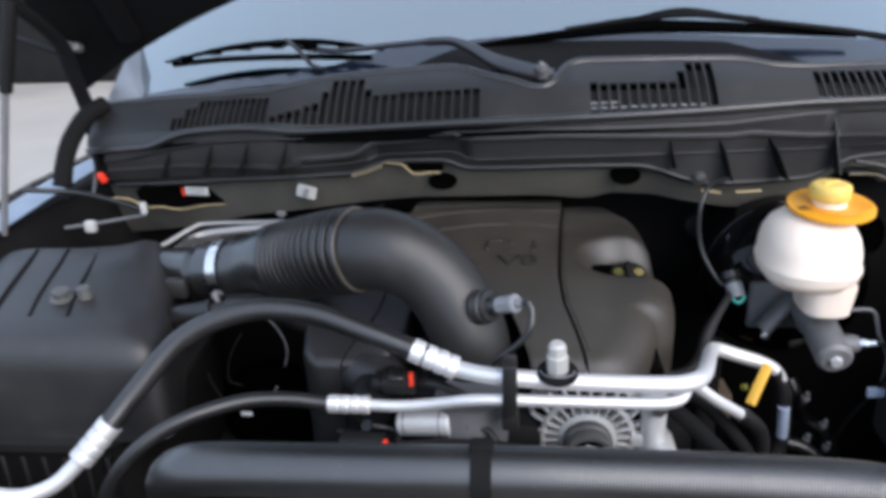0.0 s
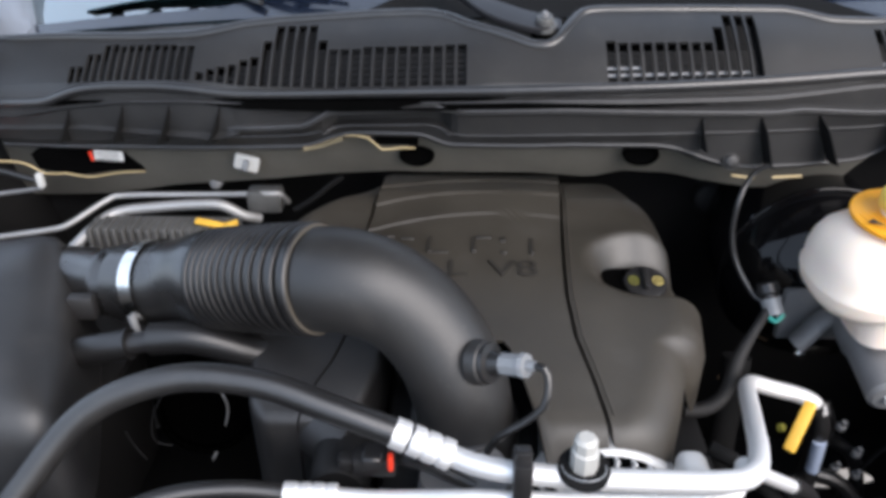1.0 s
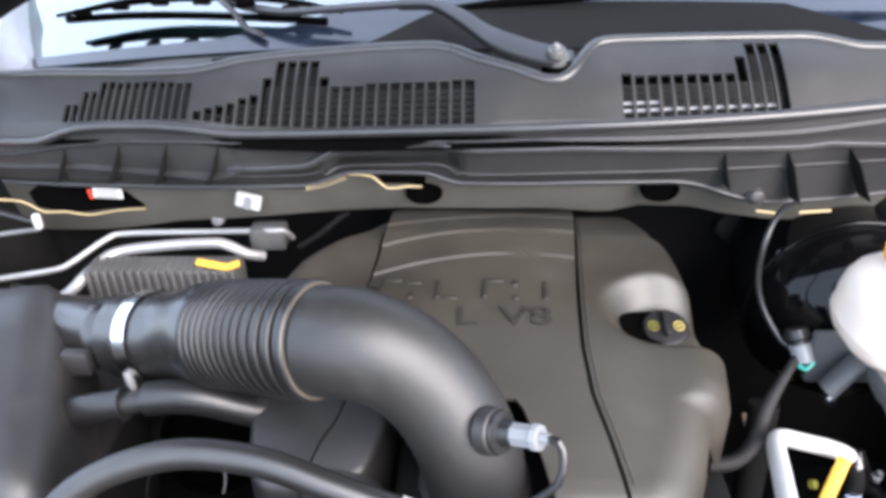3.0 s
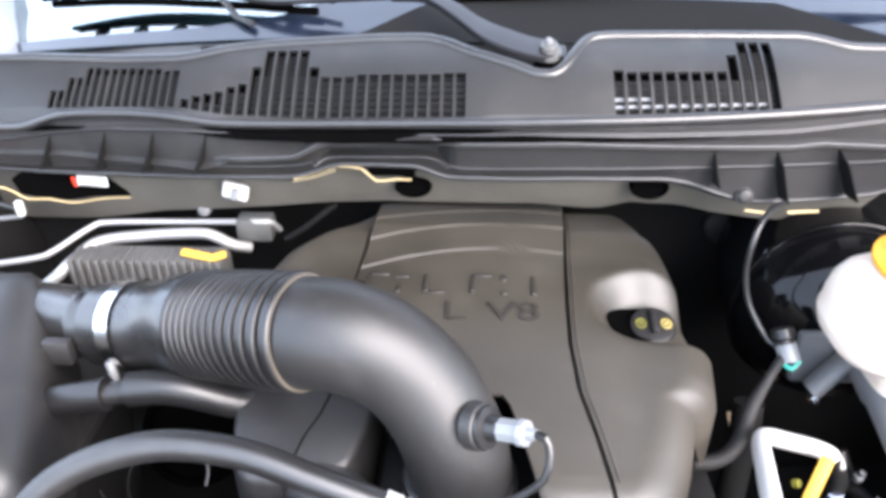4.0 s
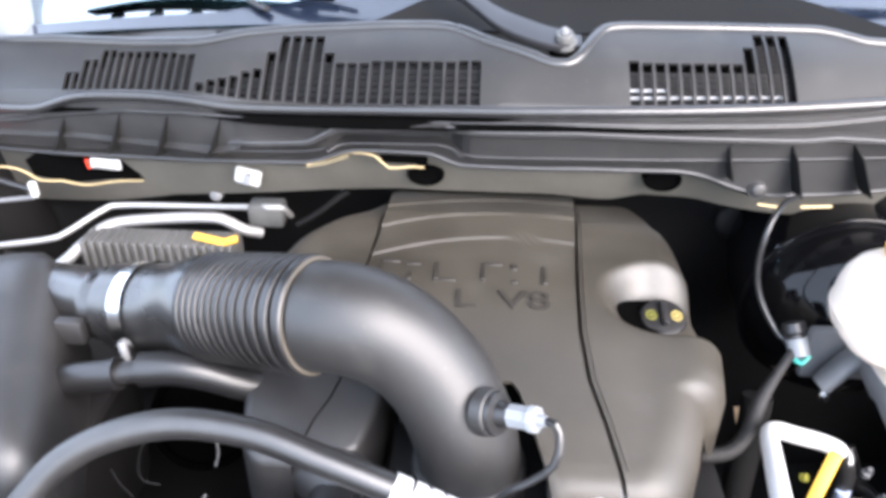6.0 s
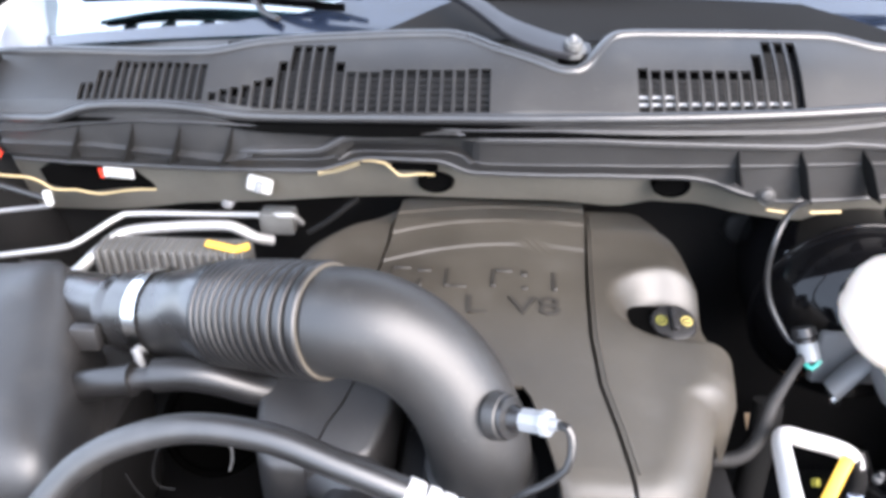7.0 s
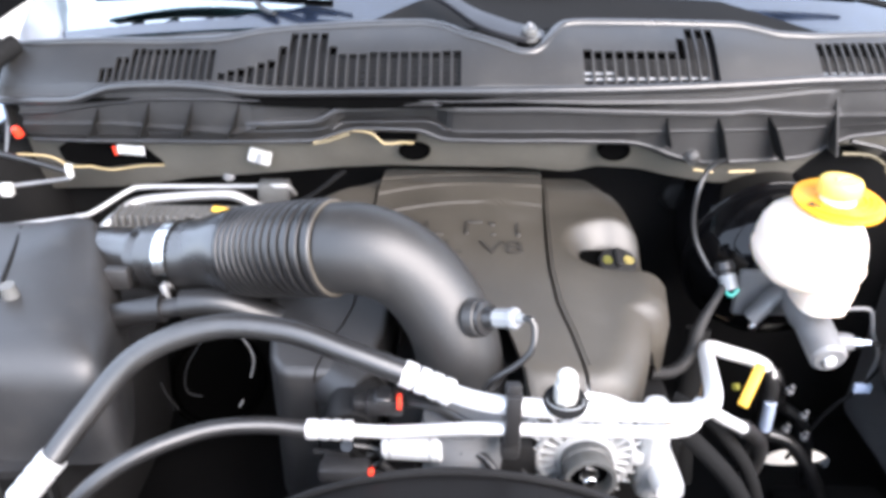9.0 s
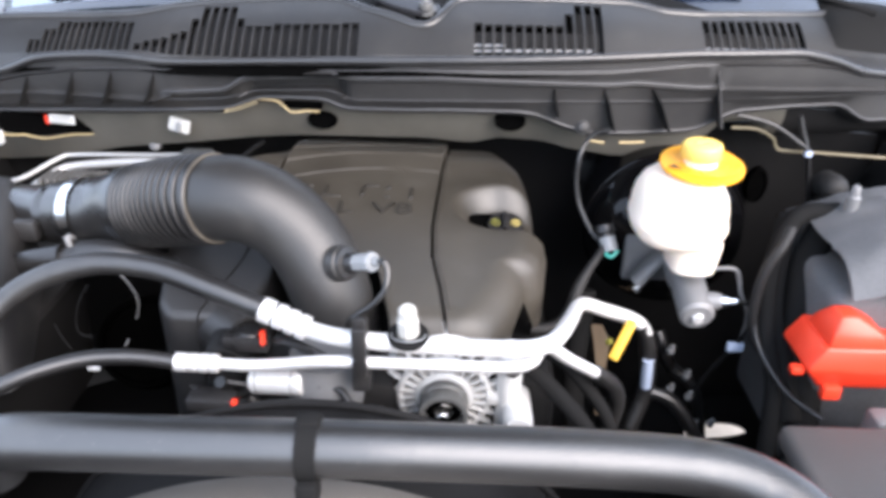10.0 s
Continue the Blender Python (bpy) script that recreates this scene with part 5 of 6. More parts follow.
part("end_plug", turned((0.585, 0.966, 0.983), (0.585, 0.976, 0.986), [(0, 0.008), (1, 0.009)], 6), CAST, barrel)
port = part("port", turned((0.59, 1.0, 0.995), (0.622, 0.99, 1.004), [(0, 0.016), (0.8, 0.013), (1, 0.010)], 16), IRON, mc)
part("fitting", turned((0.618, 0.991, 1.001), (0.642, 0.985, 1.006), [(0, 0.009), (0.5, 0.009), (0.55, 0.006), (1, 0.005)], 6), CHROME, port, "bright steel brake line fitting")
part("flange", block((0.505, 1.125, 0.955), (0.62, 1.14, 1.035), 0.006, 2), IRON, mc)
ear = part("ear", hose([(0.585, 1.11, 1.02), (0.555, 1.105, 1.008), (0.535, 1.10, 0.985), (0.522, 1.098, 0.968)], 0.0165, 14, flat=0.7), IRON, mc)
part("flange_nut", turned((0.523, 1.09, 0.962), (0.523, 1.076, 0.964), [(0, 0.008), (0.5, 0.008), (0.55, 0.0045), (1, 0.004)], 6), CHROME, ear)
bo = thing("brake_booster", (0.57, 1.25, 0.85), "large glossy black brake booster drum on the bulkhead", "booster")
part("front_shell", turned((0.592, 1.14, 0.99), (0.594, 1.24, 0.994), [(0, 0.05), (0.05, 0.065), (0.2, 0.078), (0.35, 0.105), (0.6, 0.124), (0.85, 0.132), (1, 0.134)], 56), GLOSS, bo)
part("rear_shell", turned((0.594, 1.24, 0.994), (0.594, 1.46, 1.0), [(0, 0.138), (0.06, 0.139), (0.08, 0.131), (0.5, 0.128), (1, 0.1)], 56), GLOSS, bo)

part("rim", sweep(bmesh.new(), [(0.594 + 0.1385 * math.cos(a), 1.243, 0.9945 + 0.1385 * math.sin(a)) for a in [2 * math.pi * k / 56 for k in range(57)]], 0.0024, 8), GLOSS, bo, "rolled seam of the drum")

# ---- sensor wire and harness beside the reservoir ----
wr = thing("wire_harness", (0.45, 1.1, 0.95), "black taped wire harness with a plug", "wire")
part("wire", hose([(0.470, 1.19, 1.190), (0.446, 1.165, 1.195), (0.427, 1.14, 1.191), (0.416, 1.125, 1.172), (0.414, 1.12, 1.13), (0.423, 1.11, 1.09), (0.445, 1.085, 1.055), (0.462, 1.075, 1.05)], 0.0036, 10), RUBBER, wr, "thin black wire")
part("plug", turned((0.457, 1.085, 1.075), (0.465, 1.068, 1.045), [(0, 0.013), (0.3, 0.015), (0.4, 0.012), (0.75, 0.0125), (1, 0.011)], 10), BLACK, wr)
part("seal", turned((0.4615, 1.0755, 1.059), (0.4665, 1.064, 1.041), [(0, 0.0132), (1, 0.012)], 10), GREY, wr, "pale grey plug end")
part("clip", hose([(0.458, 1.062, 1.04), (0.468, 1.058, 1.034), (0.478, 1.064, 1.042)], 0.003, 8), TEAL, wr, "teal locking clip")
part("trunk", hose([(0.462, 1.07, 1.052), (0.452, 1.06, 1.04), (0.436, 1.045, 1.022), (0.420, 1.03, 0.998), (0.407, 1.01, 0.968), (0.392, 0.998, 0.952), (0.371, 0.99, 0.946), (0.345, 0.985, 0.949)], lambda s, t: 0.006 + 0.0035 * smooth(0.03, 0.09, s), 12), TAPE, wr)
dk = thing("heater_pipe", (0.43, 1.05, 0.6), "thick black hose standing behind the pipe bend", "hose")
part("hose", hose([(0.437, 1.075, 0.965), (0.434, 1.06, 0.92), (0.430, 1.05, 0.87), (0.430, 1.04, 0.80), (0.44, 1.03, 0.70)], 0.019, 16), MATT, dk)
gm = thing("bulkhead_grommet", (0.487, 1.43, 1.0), "round dark rubber grommet on the bulkhead", "grommet")
part("disc", turned((0.487, 1.445, 1.02), (0.487, 1.42, 1.025), [(0, 0.030), (0.7, 0.030), (0.9, 0.027), (1, 0.020)], 28), PIT, gm)
eng2 = thing("coolant_hose", (0.38, 0.9, 0.85), "black coolant hoses beside the alternator", "hose")
part("hose", hose([(0.33, 0.82, 1.0), (0.36, 0.80, 0.98), (0.40, 0.78, 0.94), (0.43, 0.77, 0.88)], 0.011, 16), MATT, eng2)
part("hose", hose([(0.34, 0.87, 1.0), (0.38, 0.85, 0.985), (0.43, 0.83, 0.93), (0.46, 0.82, 0.86)], 0.009, 16), MATT, eng2)

# ---- back left: pipes, evaporator, label, flange pieces ----
rp = thing("rear_refrigerant_pipe", (-0.4, 1.3, 1.03), "two bent aluminium pipes at the bulkhead", "pipe")
part("pipe", hose([(-0.72, 1.26, 1.018), (-0.643, 1.27, 1.026), (-0.57, 1.28, 1.034), (-0.545, 1.29, 1.040), (-0.50, 1.33, 1.060), (-0.47, 1.34, 1.064), (-0.325, 1.34, 1.067), (-0.24, 1.33, 1.074), (-0.222, 1.333, 1.072), (-0.214, 1.35, 1.05)], 0.0048, 14, 0.008), DULL_ALU, rp)
part("pipe", hose([(-0.55, 1.22, 1.01), (-0.515, 1.23, 1.032), (-0.497, 1.25, 1.047), (-0.471, 1.29, 1.058), (-0.399, 1.30, 1.065), (-0.325, 1.30, 1.070), (-0.30, 1.30, 1.066), (-0.275, 1.305, 1.048), (-0.255, 1.32, 1.035)], 0.0085, 14, 0.008), DULL_ALU, rp)
part("valve_block", block((-0.275, 1.325, 1.04), (-0.22, 1.36, 1.078), 0.006, 2), RIBGREY, rp, "dark metal expansion valve block")
ev = thing("finned_housing", (-0.43, 1.25, 0.95), "grey ribbed plastic housing behind the duct", "housing")
part("body", block((-0.50, 1.235, 0.95), (-0.27, 1.285, 1.060), 0.010, 3), RIBGREY, ev)
for k in range(18):
    part("rib", block((-0.49 + 0.0125 * k, 1.228, 0.97), (-0.4845 + 0.0125 * k, 1.275, 1.0625), 0.0012, 1), RIBGREY, ev)
yt = thing("yellow_tag", (-0.32, 1.25, 1.03), "yellow plastic clip on the pipe", "tag")
local("body", block((-0.026, -0.006, -0.002), (0.022, 0.006, 0.002), 0.002, 2, Euler((0.3, radians(7), -0.15)).to_matrix().to_4x4()), YELLOW, yt, (-0.305, 1.245, 1.066))
local("head", block((-0.012, -0.005, -0.003), (0.010, 0.006, 0.003), 0.002, 2, Euler((0.3, radians(-14), 0.2)).to_matrix().to_4x4()), YELLOW, yt, (-0.275, 1.242, 1.066))

wc = thing("white_clip", (-0.256, 1.30, 1.141), "white plastic trim clip on the steel flange", "clip")
turn8 = Euler((0, radians(16), 0)).to_matrix().to_4x4()
local("plate", block((-0.019, -0.004, -0.013), (0.019, 0.006, 0.013), 0.006, 3, turn8), PLASTIC, wc, (-0.256, 1.298, 1.141))
local("boss", block((-0.004, -0.009, -0.011), (0.005, 0.0, 0.006), 0.002, 2, turn8), GREY, wc, (-0.256, 1.295, 1.143))
for hx, hy, hz in ((0.002, 1.262, 1.170), (0.316, 1.245, 1.181)):
    rings = [[(hx + k * 0.0255 * math.cos(a), hy + d, hz + k * 0.0165 * math.sin(a)) for a in [2 * math.pi * i / 32 for i in range(32)]] for d, k in ((0.012, 1.0), (0.0, 1.0), (-0.003, 0.94), (-0.003, 0.8), (0.001, 0.76))]
    solo("rubber_plug", loft(rings), SHADE_AND_RUBBER, "oval black rubber plug in the steel flange", "plug", "flange plugs")
pp = thing("push_pin", (0.432, 1.22, 1.184), "small black push pin in the cowl trim", "pin")
part("head", turned((0.432, 1.222, 1.183), (0.432, 1.215, 1.185), [(0, 0.0105), (0.6, 0.010), (0.9, 0.008), (1, 0.004)], 20), TRIM, pp)
part("collar", turned((0.432, 1.224, 1.182), (0.432, 1.220, 1.183), [(0, 0.012), (1, 0.012)], 20), TRIM, pp)
lab = thing("warning_label", (-0.49, 1.36, 1.12), "red and white warning label on a plate painted as a dark recess", "label")
# flat plate on the flange; its black stands for a shaded opening
b = bmesh.new()
b.faces.new([b.verts.new((x, 1.362, z)) for x, z in ((-0.615, 1.100), (-0.59, 1.094), (-0.545, 1.09), (-0.50, 1.097), (-0.442, 1.099), (-0.457, 1.136), (-0.60, 1.140), (-0.622, 1.125))])
part("recess", thicken(b, 0.004), SHADE_AND_RUBBER, lab, "flat black plate painting the shade of an opening in the flange")
white_field = local("white_field", block((-0.021, -0.001, -0.0085), (0.025, 0.001, 0.0085), 0.001, 1, Euler((0, radians(3), 0)).to_matrix().to_4x4()), WHITE, lab, (-0.494, 1.354, 1.127))
local("red_field", block((0.0005, -0.0012, -0.0085), (0.0055, 0.0012, 0.0080), 0.001, 1, Euler((0, radians(-8), 0)).to_matrix().to_4x4()), RED, lab, (-0.523, 1.354, 1.126), "red field")
for k in range(3):
    part("text_bar", block((-0.51, 1.3515, 1.1215 + 0.005 * k), (-0.475, 1.3528, 1.1227 + 0.005 * k), 0), PRINT, white_field)
lv = thing("linkage_rod", (-0.14, 1.33, 1.05), "thin dark linkage rod at the bulkhead", "rod")
part("rod", hose([(-0.20, 1.33, 1.045), (-0.165, 1.33, 1.068), (-0.135, 1.335, 1.092), (-0.12, 1.34, 1.10)], 0.005, 10), MATT, lv)
bt = thing("bulkhead_bolt", (-0.33, 1.34, 1.07), "small grey bolt head on the bulkhead", "bolt")
part("head", turned((-0.327, 1.37, 1.074), (-0.327, 1.345, 1.084), [(0, 0.006), (0.6, 0.006), (0.65, 0.0095), (0.9, 0.0095), (1, 0.006)], 12), IRON, bt)
ye = thing("flange_edge", (-0.5, 1.32, 1.11), "yellowish unpainted steel edge below the label", "edge")
part("strip", hose([(-0.70, 1.37, 1.110), (-0.64, 1.365, 1.108), (-0.605, 1.36, 1.092), (-0.57, 1.358, 1.094), (-0.535, 1.357, 1.088), (-0.48, 1.356, 1.097), (-0.44, 1.356, 1.099)], 0.0015, 8), PRIMER, ye)
ye = thing("flange_edge", (-0.07, 1.235, 1.19), "yellowish unpainted steel edge under the cowl", "edge")
part("strip", hose([(-0.155, 1.244, 1.188), (-0.125, 1.240, 1.200), (-0.096, 1.236, 1.211), (-0.063, 1.236, 1.208), (-0.045, 1.236, 1.191), (-0.019, 1.237, 1.193), (0.002, 1.238, 1.192)], 0.0014, 8), PRIMER, ye)
part("facet", thicken(sheet([[(-0.158, 1.243, 1.184), (-0.13, 1.239, 1.1915), (-0.097, 1.2345, 1.205)], [(-0.15, 1.2425, 1.190), (-0.125, 1.238, 1.198), (-0.097, 1.234, 1.2115)]]), 0.002), FLANGE, ye, "bare primed corner facet")
for xa, ya, za, xb, yb, zb in ((0.438, 1.226, 1.160, 0.470, 1.228, 1.155), (0.496, 1.231, 1.155, 0.538, 1.236, 1.155)):
    solo("flange_edge", hose([(xa, ya, za), (xb, yb, zb)], 0.0019, 8), PRIMER, "yellowish unpainted steel edge under the cowl", "edge")
lw = thing("wire_harness", (-0.6, 1.28, 1.1), "grey wires held by white clips at the bulkhead", "wire")
part("wire", hose([(-0.78, 1.25, 1.165), (-0.70, 1.28, 1.15), (-0.64, 1.285, 1.135), (-0.575, 1.285, 1.115)], 0.005, 10), RUBBER, lw)
part("wire", hose([(-0.74, 1.29, 1.075), (-0.65, 1.30, 1.085), (-0.575, 1.29, 1.10)], 0.0035, 10), IRON, lw)
part("clip", block((-0.576, 1.280, 1.104), (-0.565, 1.290, 1.128), 0.003), PLASTIC, lw, "white wire clip")
part("clip", block((-0.695, 1.28, 1.068), (-0.675, 1.295, 1.09), 0.003), PLASTIC, lw, "white wire clip")
rc = thing("red_cap", (-0.68, 1.35, 1.15), "small red plastic cap by the fender", "cap")
part("body", turned((-0.682, 1.36, 1.15), (-0.682, 1.35, 1.165), [(0, 0.0085), (0.7, 0.008), (1, 0.005)], 14), RED, rc)

# ---- right side: battery, fuse box, cables ----
bat = thing("battery", (0.86, 0.98, 0.75), "battery wrapped in a grey quilted insulation jacket", "battery")
part("case", block((0.735, 0.905, 0.75), (1.03, 1.15, 1.07), 0.02, 3), CLOTH, bat)
rows = []
for y in steps(0.885, 1.135, 0.012):
    rows.append([(x, y, 1.066 + 0.085 * (max(0.0, math.sin(math.pi * (x - 0.722) / 0.32)) ** 0.5) * smooth(0.86, 0.94, y) * smooth(1.18, 1.08, y) + 0.006 * noise.noise((x * 28, y * 28, 0.3)) + 0.003 * noise.noise((x * 70, y * 70, 1.3))) for x in steps(0.748, 1.039, 0.010)])
part("jacket_top", thicken(sheet(rows), 0.004), CLOTH, bat, "bulging quilted top")
part("terminal_post", turned((0.795, 1.04, 1.13), (0.793, 1.035, 1.178), [(0, 0.0095), (0.5, 0.0095), (0.55, 0.0065), (0.8, 0.006), (0.85, 0.004)], 16), IRON, bat)
tc = thing("terminal_cover", (0.79, 0.87, 0.9), "red plastic positive terminal cover on the battery", "terminal cover")
def facets(levels, soft=0.006):
    """A moulded shell through rectangles (z, x0, x1, y0, y1), with softened edges."""
    bm = loft([[(x0, y0, z), (x1, y0, z), (x1, y1, z), (x0, y1, z)] for z, x0, x1, y0, y1 in levels])
    bmesh.ops.bevel(bm, geom=bm.edges[:], offset=soft, segments=2, affect="EDGES", profile=0.5)
    return bm


shell = part("shell", facets([(0.952, 0.72, 0.86, 0.86, 0.94), (0.985, 0.695, 0.87, 0.85, 0.94), (1.018, 0.716, 0.88, 0.855, 0.94)], 0.004), RED, tc)
part("hump", facets([(1.010, 0.718, 0.80, 0.857, 0.93), (1.035, 0.722, 0.79, 0.86, 0.92), (1.058, 0.730, 0.752, 0.87, 0.90)], 0.004), RED, tc, "raised faceted hump")
part("clip", block((0.722, 0.845, 0.942), (0.746, 0.860, 0.962), 0.003, 2), RED, shell)
part("tab", block((0.680, 0.858, 0.972), (0.698, 0.872, 0.983), 0.003, 2), RED, shell)
fb = thing("fuse_box", (0.72, 0.7, 0.75), "grey plastic fuse box with a flat lid", "fuse box")
part("lid", block((0.63, 0.56, 0.94), (0.86, 0.765, 0.972), 0.012, 3), FUSE, fb)
part("base", block((0.64, 0.57, 0.78), (0.85, 0.755, 0.94), 0.01, 2), BLACK, fb)
bs = thing("cable_bracket", (0.78, 0.79, 0.85), "dark grey cable bracket below the red cover", "bracket")
part("body", block((0.77, 0.79, 0.86), (0.88, 0.83, 0.95), 0.01, 2), IRON, bs)
part("tab", block((0.785, 0.785, 0.83), (0.805, 0.80, 0.88), 0.004, 2), PIT, bs)
cb = thing("battery_cable", (0.7, 0.95, 0.8), "black cables in a split loom beside the battery", "cable")
part("cable", hose([(0.79, 1.06, 1.12), (0.735, 1.06, 1.11), (0.70, 1.03, 1.05), (0.69, 0.98, 0.97), (0.70, 0.93, 0.90), (0.69, 0.88, 0.80)], 0.014, 14), MATT, cb)
part("cable", hose([(0.73, 1.08, 1.10), (0.715, 1.05, 1.06), (0.705, 1.0, 0.98), (0.715, 0.95, 0.93), (0.72, 0.9, 0.86)], 0.017, 14), MATT, cb)
part("sleeve", hose([(0.775, 1.06, 1.09), (0.745, 1.02, 1.05), (0.735, 0.97, 0.98), (0.74, 0.92, 0.90), (0.735, 0.88, 0.8)], 0.022, 14, flat=0.7), MATT, cb, "loose black cable sleeve")
part("wire", hose([(0.668, 0.985, 1.0), (0.675, 0.96, 0.95), (0.70, 0.90, 0.915), (0.735, 0.85, 0.905)], 0.004, 10), RUBBER, cb)
part("loom", hose([(0.70, 1.0, 1.118), (0.684, 0.98, 1.10), (0.668, 0.978, 1.061), (0.665, 0.978, 0.999), (0.677, 0.978, 0.945), (0.706, 0.975, 0.91), (0.735, 0.965, 0.89)], 0.0075, 12), TAPE, cb, "thin split loom")
dm = thing("relay", (0.868, 1.24, 1.03), "dark grey domed relay on the bulkhead", "relay")
part("dome", turned((0.868, 1.27, 1.075), (0.866, 1.215, 1.085), [(0, 0.025), (0.5, 0.025), (0.8, 0.022), (0.95, 0.014), (1, 0.006)], 24), TAPE, dm)
part("foot", block((0.850, 1.262, 1.035), (0.886, 1.278, 1.075), 0.004, 2), PIT, dm)
ovp = [[(0.830 + k * 0.021 * math.cos(a), 1.452 + d, 0.992 + k * 0.038 * math.sin(a)) for a in [2 * math.pi * i / 32 for i in range(32)]] for d, k in ((0.012, 1.0), (0.0, 1.0), (-0.003, 0.94), (-0.003, 0.8), (0.001, 0.76))]
solo("rubber_plug", loft(ovp), SHADE_AND_RUBBER, "tall oval black rubber plug on the bulkhead", "plug")
rw = thing("wire", (0.75, 1.2, 1.05), "grey wire hanging from the cowl behind the reservoir", "wire")
part("strand", hose([(0.691, 1.262, 1.197), (0.75, 1.262, 1.183), (0.805, 1.262, 1.15), (0.822, 1.262, 1.134), (0.835, 1.262, 1.083), (0.847, 1.262, 1.03)], 0.0038, 10), RUBBER, rw)
part("strand", hose([(0.796, 1.266, 1.197), (0.808, 1.266, 1.165), (0.822, 1.265, 1.136), (0.836, 1.266, 1.085)], 0.0045, 10), RUBBER, rw)
part("tie", block((0.816, 1.255, 1.128), (0.828, 1.267, 1.138), 0.002), PRINT_BLUE, rw, "pale blue tie")
gl = thing("flange_edge", (0.75, 1.25, 1.17), "yellowish unpainted steel edge under the cowl end", "edge")
part("strip", hose([(0.69, 1.275, 1.171), (0.735, 1.275, 1.169), (0.768, 1.278, 1.150), (0.779, 1.28, 1.132), (0.846, 1.28, 1.128), (0.965, 1.28, 1.122)], 0.0026, 8), FLANGE, gl)
fr = thing("frame_rail", (0.72, 1.1, 0.43), "black steel frame rail beside the engine", "rail")
part("beam", block((0.62, 0.4, 0.43), (0.82, 1.10, 0.63), 0.02), PIT, fr)
part("bracket", block((0.64, 0.86, 0.62), (0.80, 0.92, 0.66), 0.01), PIT, fr)
# tan cards stand in for glimpsed ground; the stay is added to carry them
br = thing("tan_patch", (0.5, 1.2, 0.64), "tan cards standing in for ground glimpsed low behind the pipes", "shield")
for pts in (((0.497, 1.265, 0.774), (0.517, 1.262, 0.776), (0.532, 1.242, 0.752), (0.524, 1.214, 0.708), (0.507, 1.217, 0.706), (0.502, 1.245, 0.745)), ((0.492, 1.190, 0.672), (0.512, 1.186, 0.668), (0.528, 1.159, 0.640), (0.506, 1.161, 0.637))):
    b = bmesh.new()
    b.faces.new([b.verts.new(p) for p in pts])
    part("card", thicken(b, 0.004), TAN, br)
part("stay", rod((0.514, 1.232, 0.72), (0.516, 1.225, 0.43), 0.006), MATT, br)

# ---- small things low in the bay ----
pit = thing("inlet_pipe", (-0.38, 1.25, 0.6), "dark round inlet pipe mouth low beside the engine", "pipe")
PM = Vector((-0.375, 1.27, 0.70))
PN = Vector((0.25, -0.7, 0.67)).normalized()
# mouth and filling disc carry the shade of the bay in their colour
part("mouth", turned(PM - PN * 0.12, PM, [(0, 0.085), (0.9, 0.088), (0.96, 0.093), (1.0, 0.090), (1.0, 0.084), (0.9, 0.078)], 40), SHADE_AND_RUBBER, pit)
part("inside", turned(PM - PN * 0.10, PM - PN * 0.02, [(0, 0.078), (1, 0.078)], 32), SHADE_AND_RUBBER, pit, "black disc painting the shade inside the pipe")
lp = thing("breather_wire", (-0.2, 0.86, 1.0), "bent bare steel wire in the dark of the bay", "wire")
part("strand", hose([(-0.200, 0.86, 1.105), (-0.188, 0.86, 1.09), (-0.178, 0.86, 1.069), (-0.177, 0.86, 1.05), (-0.183, 0.86, 1.03)], 0.0007, 8), IRON, lp)
part("strand", hose([(-0.237, 0.86, 1.08), (-0.256, 0.86, 1.05), (-0.265, 0.86, 1.02), (-0.262, 0.86, 1.003), (-0.246, 0.86, 0.999)], 0.0009, 8), PIT, lp)
part("strand", hose([(-0.294, 0.86, 1.018), (-0.289, 0.86, 0.998), (-0.279, 0.86, 0.977)], 0.0009, 8), PIT, lp)
part("strand", hose([(-0.190, 0.84, 1.01), (-0.195, 0.84, 1.0)], 0.0012, 8), IRON, lp)
part("tab", block((-0.229, 0.80, 0.989), (-0.214, 0.803, 0.995), 0.001), CAST, lp)
bl = thing("brake_line", (0.65, 1.0, 0.8), "thin black brake line with a pale blue clip", "pipe")
part("tube", hose([(0.64, 0.986, 1.006), (0.66, 0.985, 1.0), (0.672, 0.99, 0.97), (0.662, 1.0, 0.92), (0.64, 1.03, 0.84), (0.62, 1.06, 0.72)], 0.003, 10), MATT, bl)
part("clip", block((0.647, 0.992, 0.911), (0.672, 1.000, 0.926), 0.002), PRINT_BLUE, bl, "pale blue plastic clip")
part("upper_tube", hose([(0.598, 1.004, 1.048), (0.626, 1.0, 1.053), (0.640, 1.0, 1.046), (0.650, 1.0, 1.013), (0.668, 1.0, 0.975), (0.672, 1.01, 0.92)], 0.0028, 10), IRON, bl, "bare steel brake pipe")
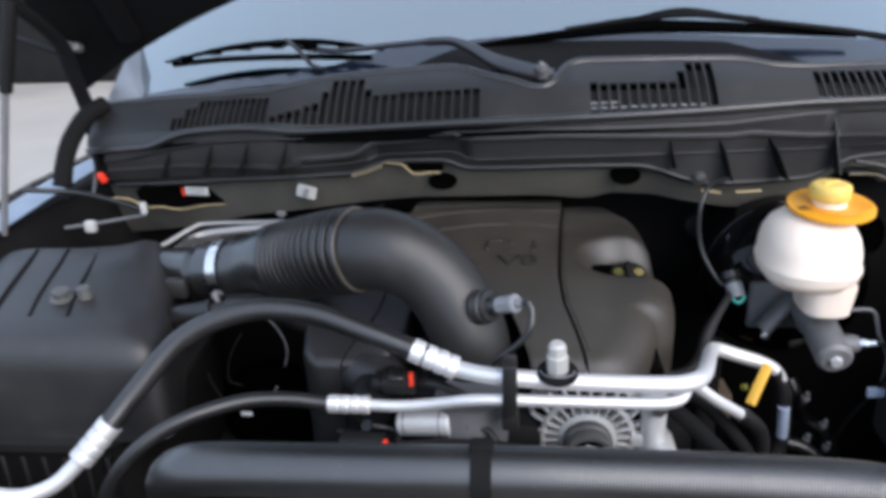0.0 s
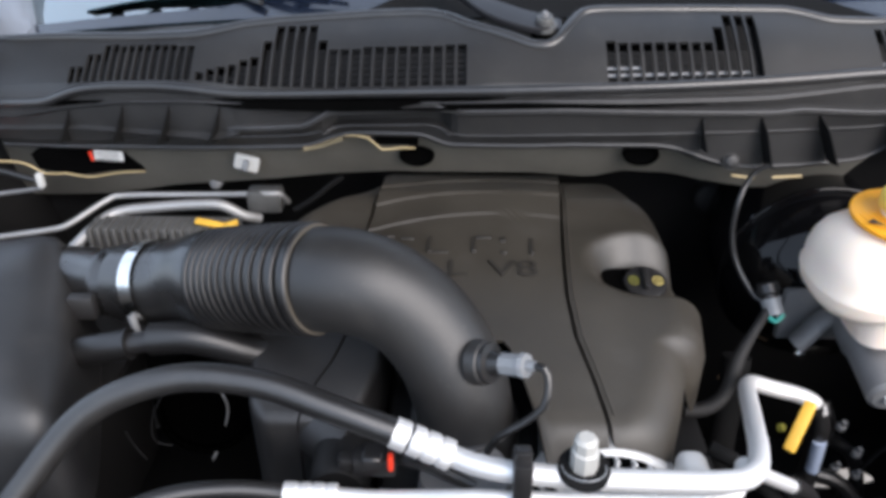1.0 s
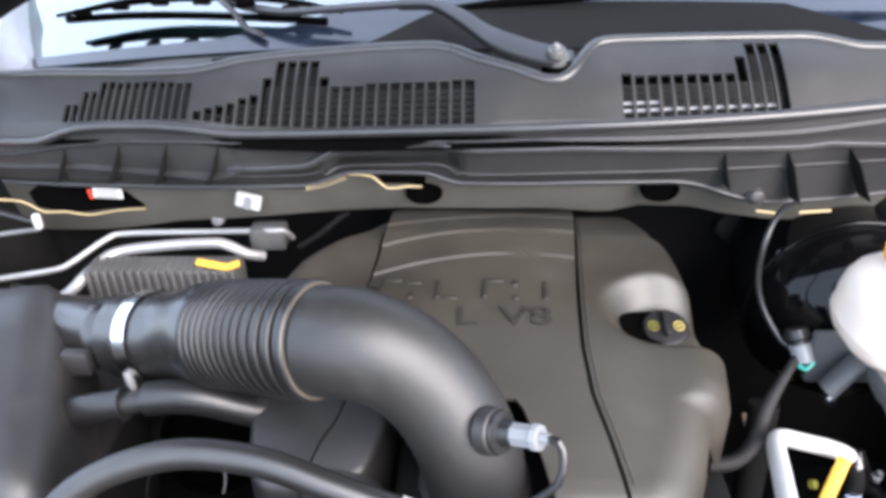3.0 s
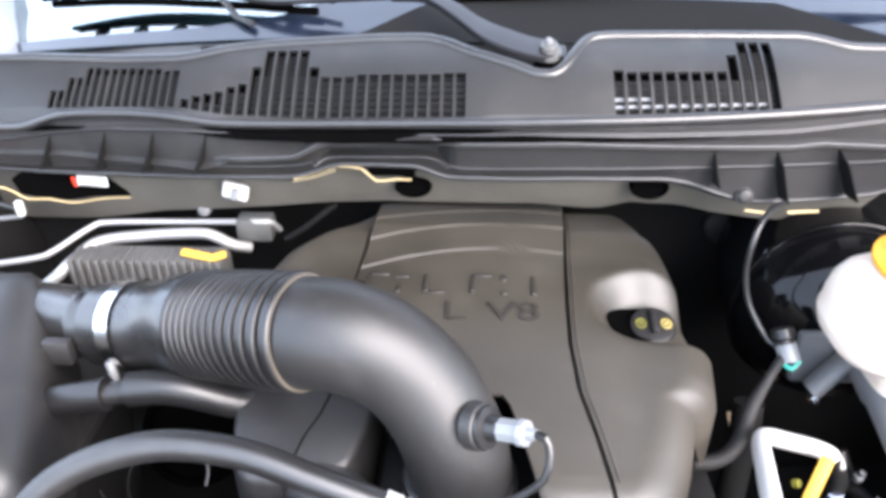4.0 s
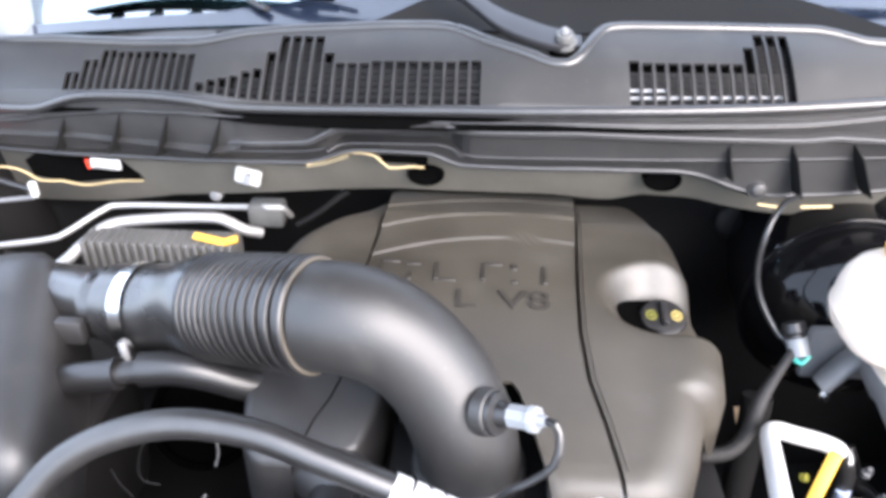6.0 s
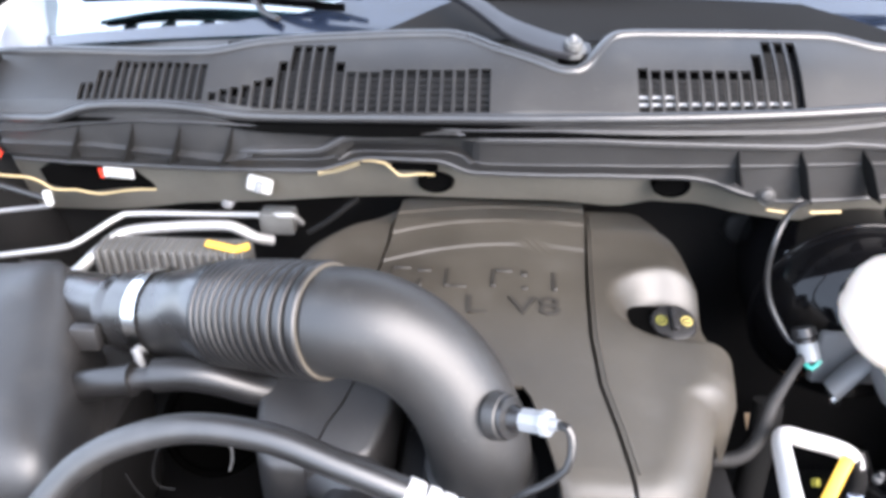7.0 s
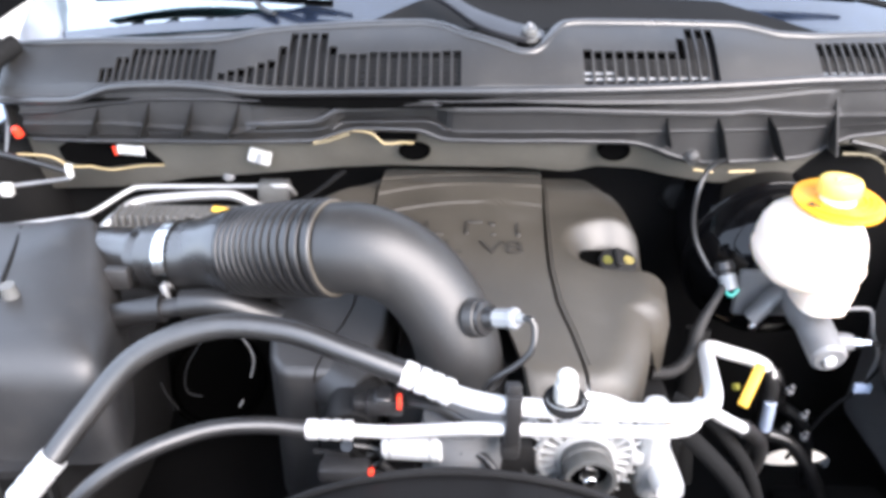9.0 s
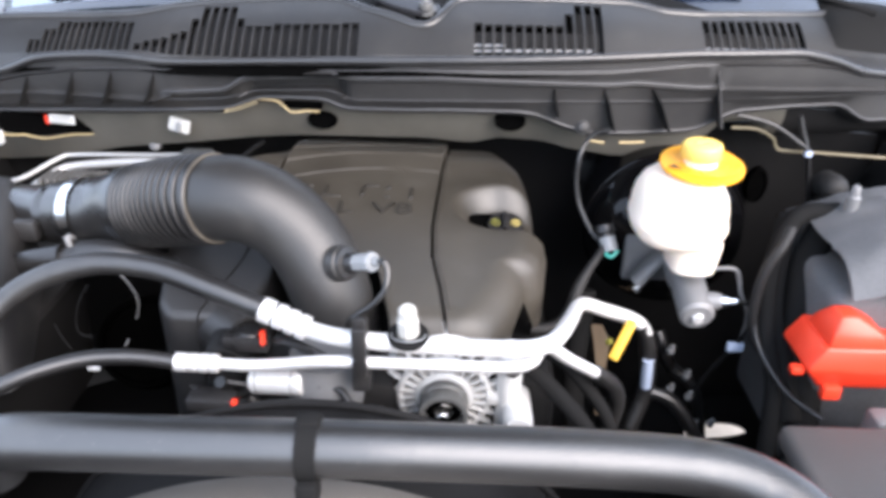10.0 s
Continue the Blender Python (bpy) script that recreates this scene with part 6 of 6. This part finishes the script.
# metal bits added where glints show among the hoses
for bx, by, bz in ((0.574, 1.03, 0.88), (0.607, 1.03, 0.832), (0.585, 1.03, 0.804), (0.617, 1.03, 0.79), (0.636, 1.03, 0.73), (0.663, 1.03, 0.735)):
    b = solo("glint_bit", turned((bx, by, bz), (bx + 0.003, by - 0.004, bz + 0.016), [(0, 0.0055), (0.1, 0.0065), (0.5, 0.0065), (0.55, 0.004), (1, 0.0038)], 8), IRON, "small metal bit added for a glint among the dark hoses", "clamp", "hose clamps")
dh = thing("vacuum_hose", (0.6, 1.05, 0.63), "black hoses in the dark beside the master cylinder", "hose")
part("hose", hose([(0.56, 1.06, 0.90), (0.572, 1.05, 0.87), (0.60, 1.09, 0.81), (0.645, 1.08, 0.77), (0.68, 1.08, 0.64)], 0.010, 10), RUBBER, dh)
part("hose", hose([(0.54, 1.01, 0.82), (0.585, 1.0, 0.805), (0.63, 0.98, 0.74), (0.66, 0.98, 0.64)], 0.011, 10), RUBBER, dh)
hb = thing("wire_harness", (-0.68, 1.15, 1.0), "tangle of black wires and grey clips by the fender", "wire")
random.seed(5)
for k in range(9):
    a = Vector((-0.76 + 0.02 * k, 1.22 - 0.02 * (k % 4), 1.02 + 0.012 * (k % 3)))
    pts = [a]
    for i in range(4):
        pts.append(pts[-1] + Vector((random.uniform(-0.01, 0.05), random.uniform(-0.05, 0.01), random.uniform(-0.025, 0.02))))
    part("wire", hose(pts, 0.0035 + 0.0015 * (k % 3), 8), RUBBER, hb)
for cx, cy, cz in ((-0.70, 1.17, 1.035), (-0.66, 1.12, 1.02), (-0.735, 1.14, 1.03)):
    part("clip", block((cx, cy, cz), (cx + 0.014, cy + 0.01, cz + 0.01), 0.002), IRON, hb)
fh = thing("wire_harness", (0.0, 0.78, 0.9), "black hoses and wires crowded in front of the engine", "wire")
random.seed(11)
for k in range(10):
    pts = [Vector((-0.10 + 0.02 * k, random.uniform(0.77, 0.82), random.uniform(0.955, 0.99)))]
    for i in range(4):
        pts.append(pts[-1] + Vector((random.uniform(-0.035, 0.04), random.uniform(-0.008, 0.015), random.uniform(-0.03, 0.014))))
    part("hose", hose(pts, 0.004 + 0.002 * (k % 3), 8), HOSE if k % 2 else RUBBER, fh)
for cx, cz in ((-0.085, 0.965), (0.085, 0.962)):
    part("connector", block((cx, 0.765, cz), (cx + 0.03, 0.785, cz + 0.018), 0.003, 2), BLACK, fh)
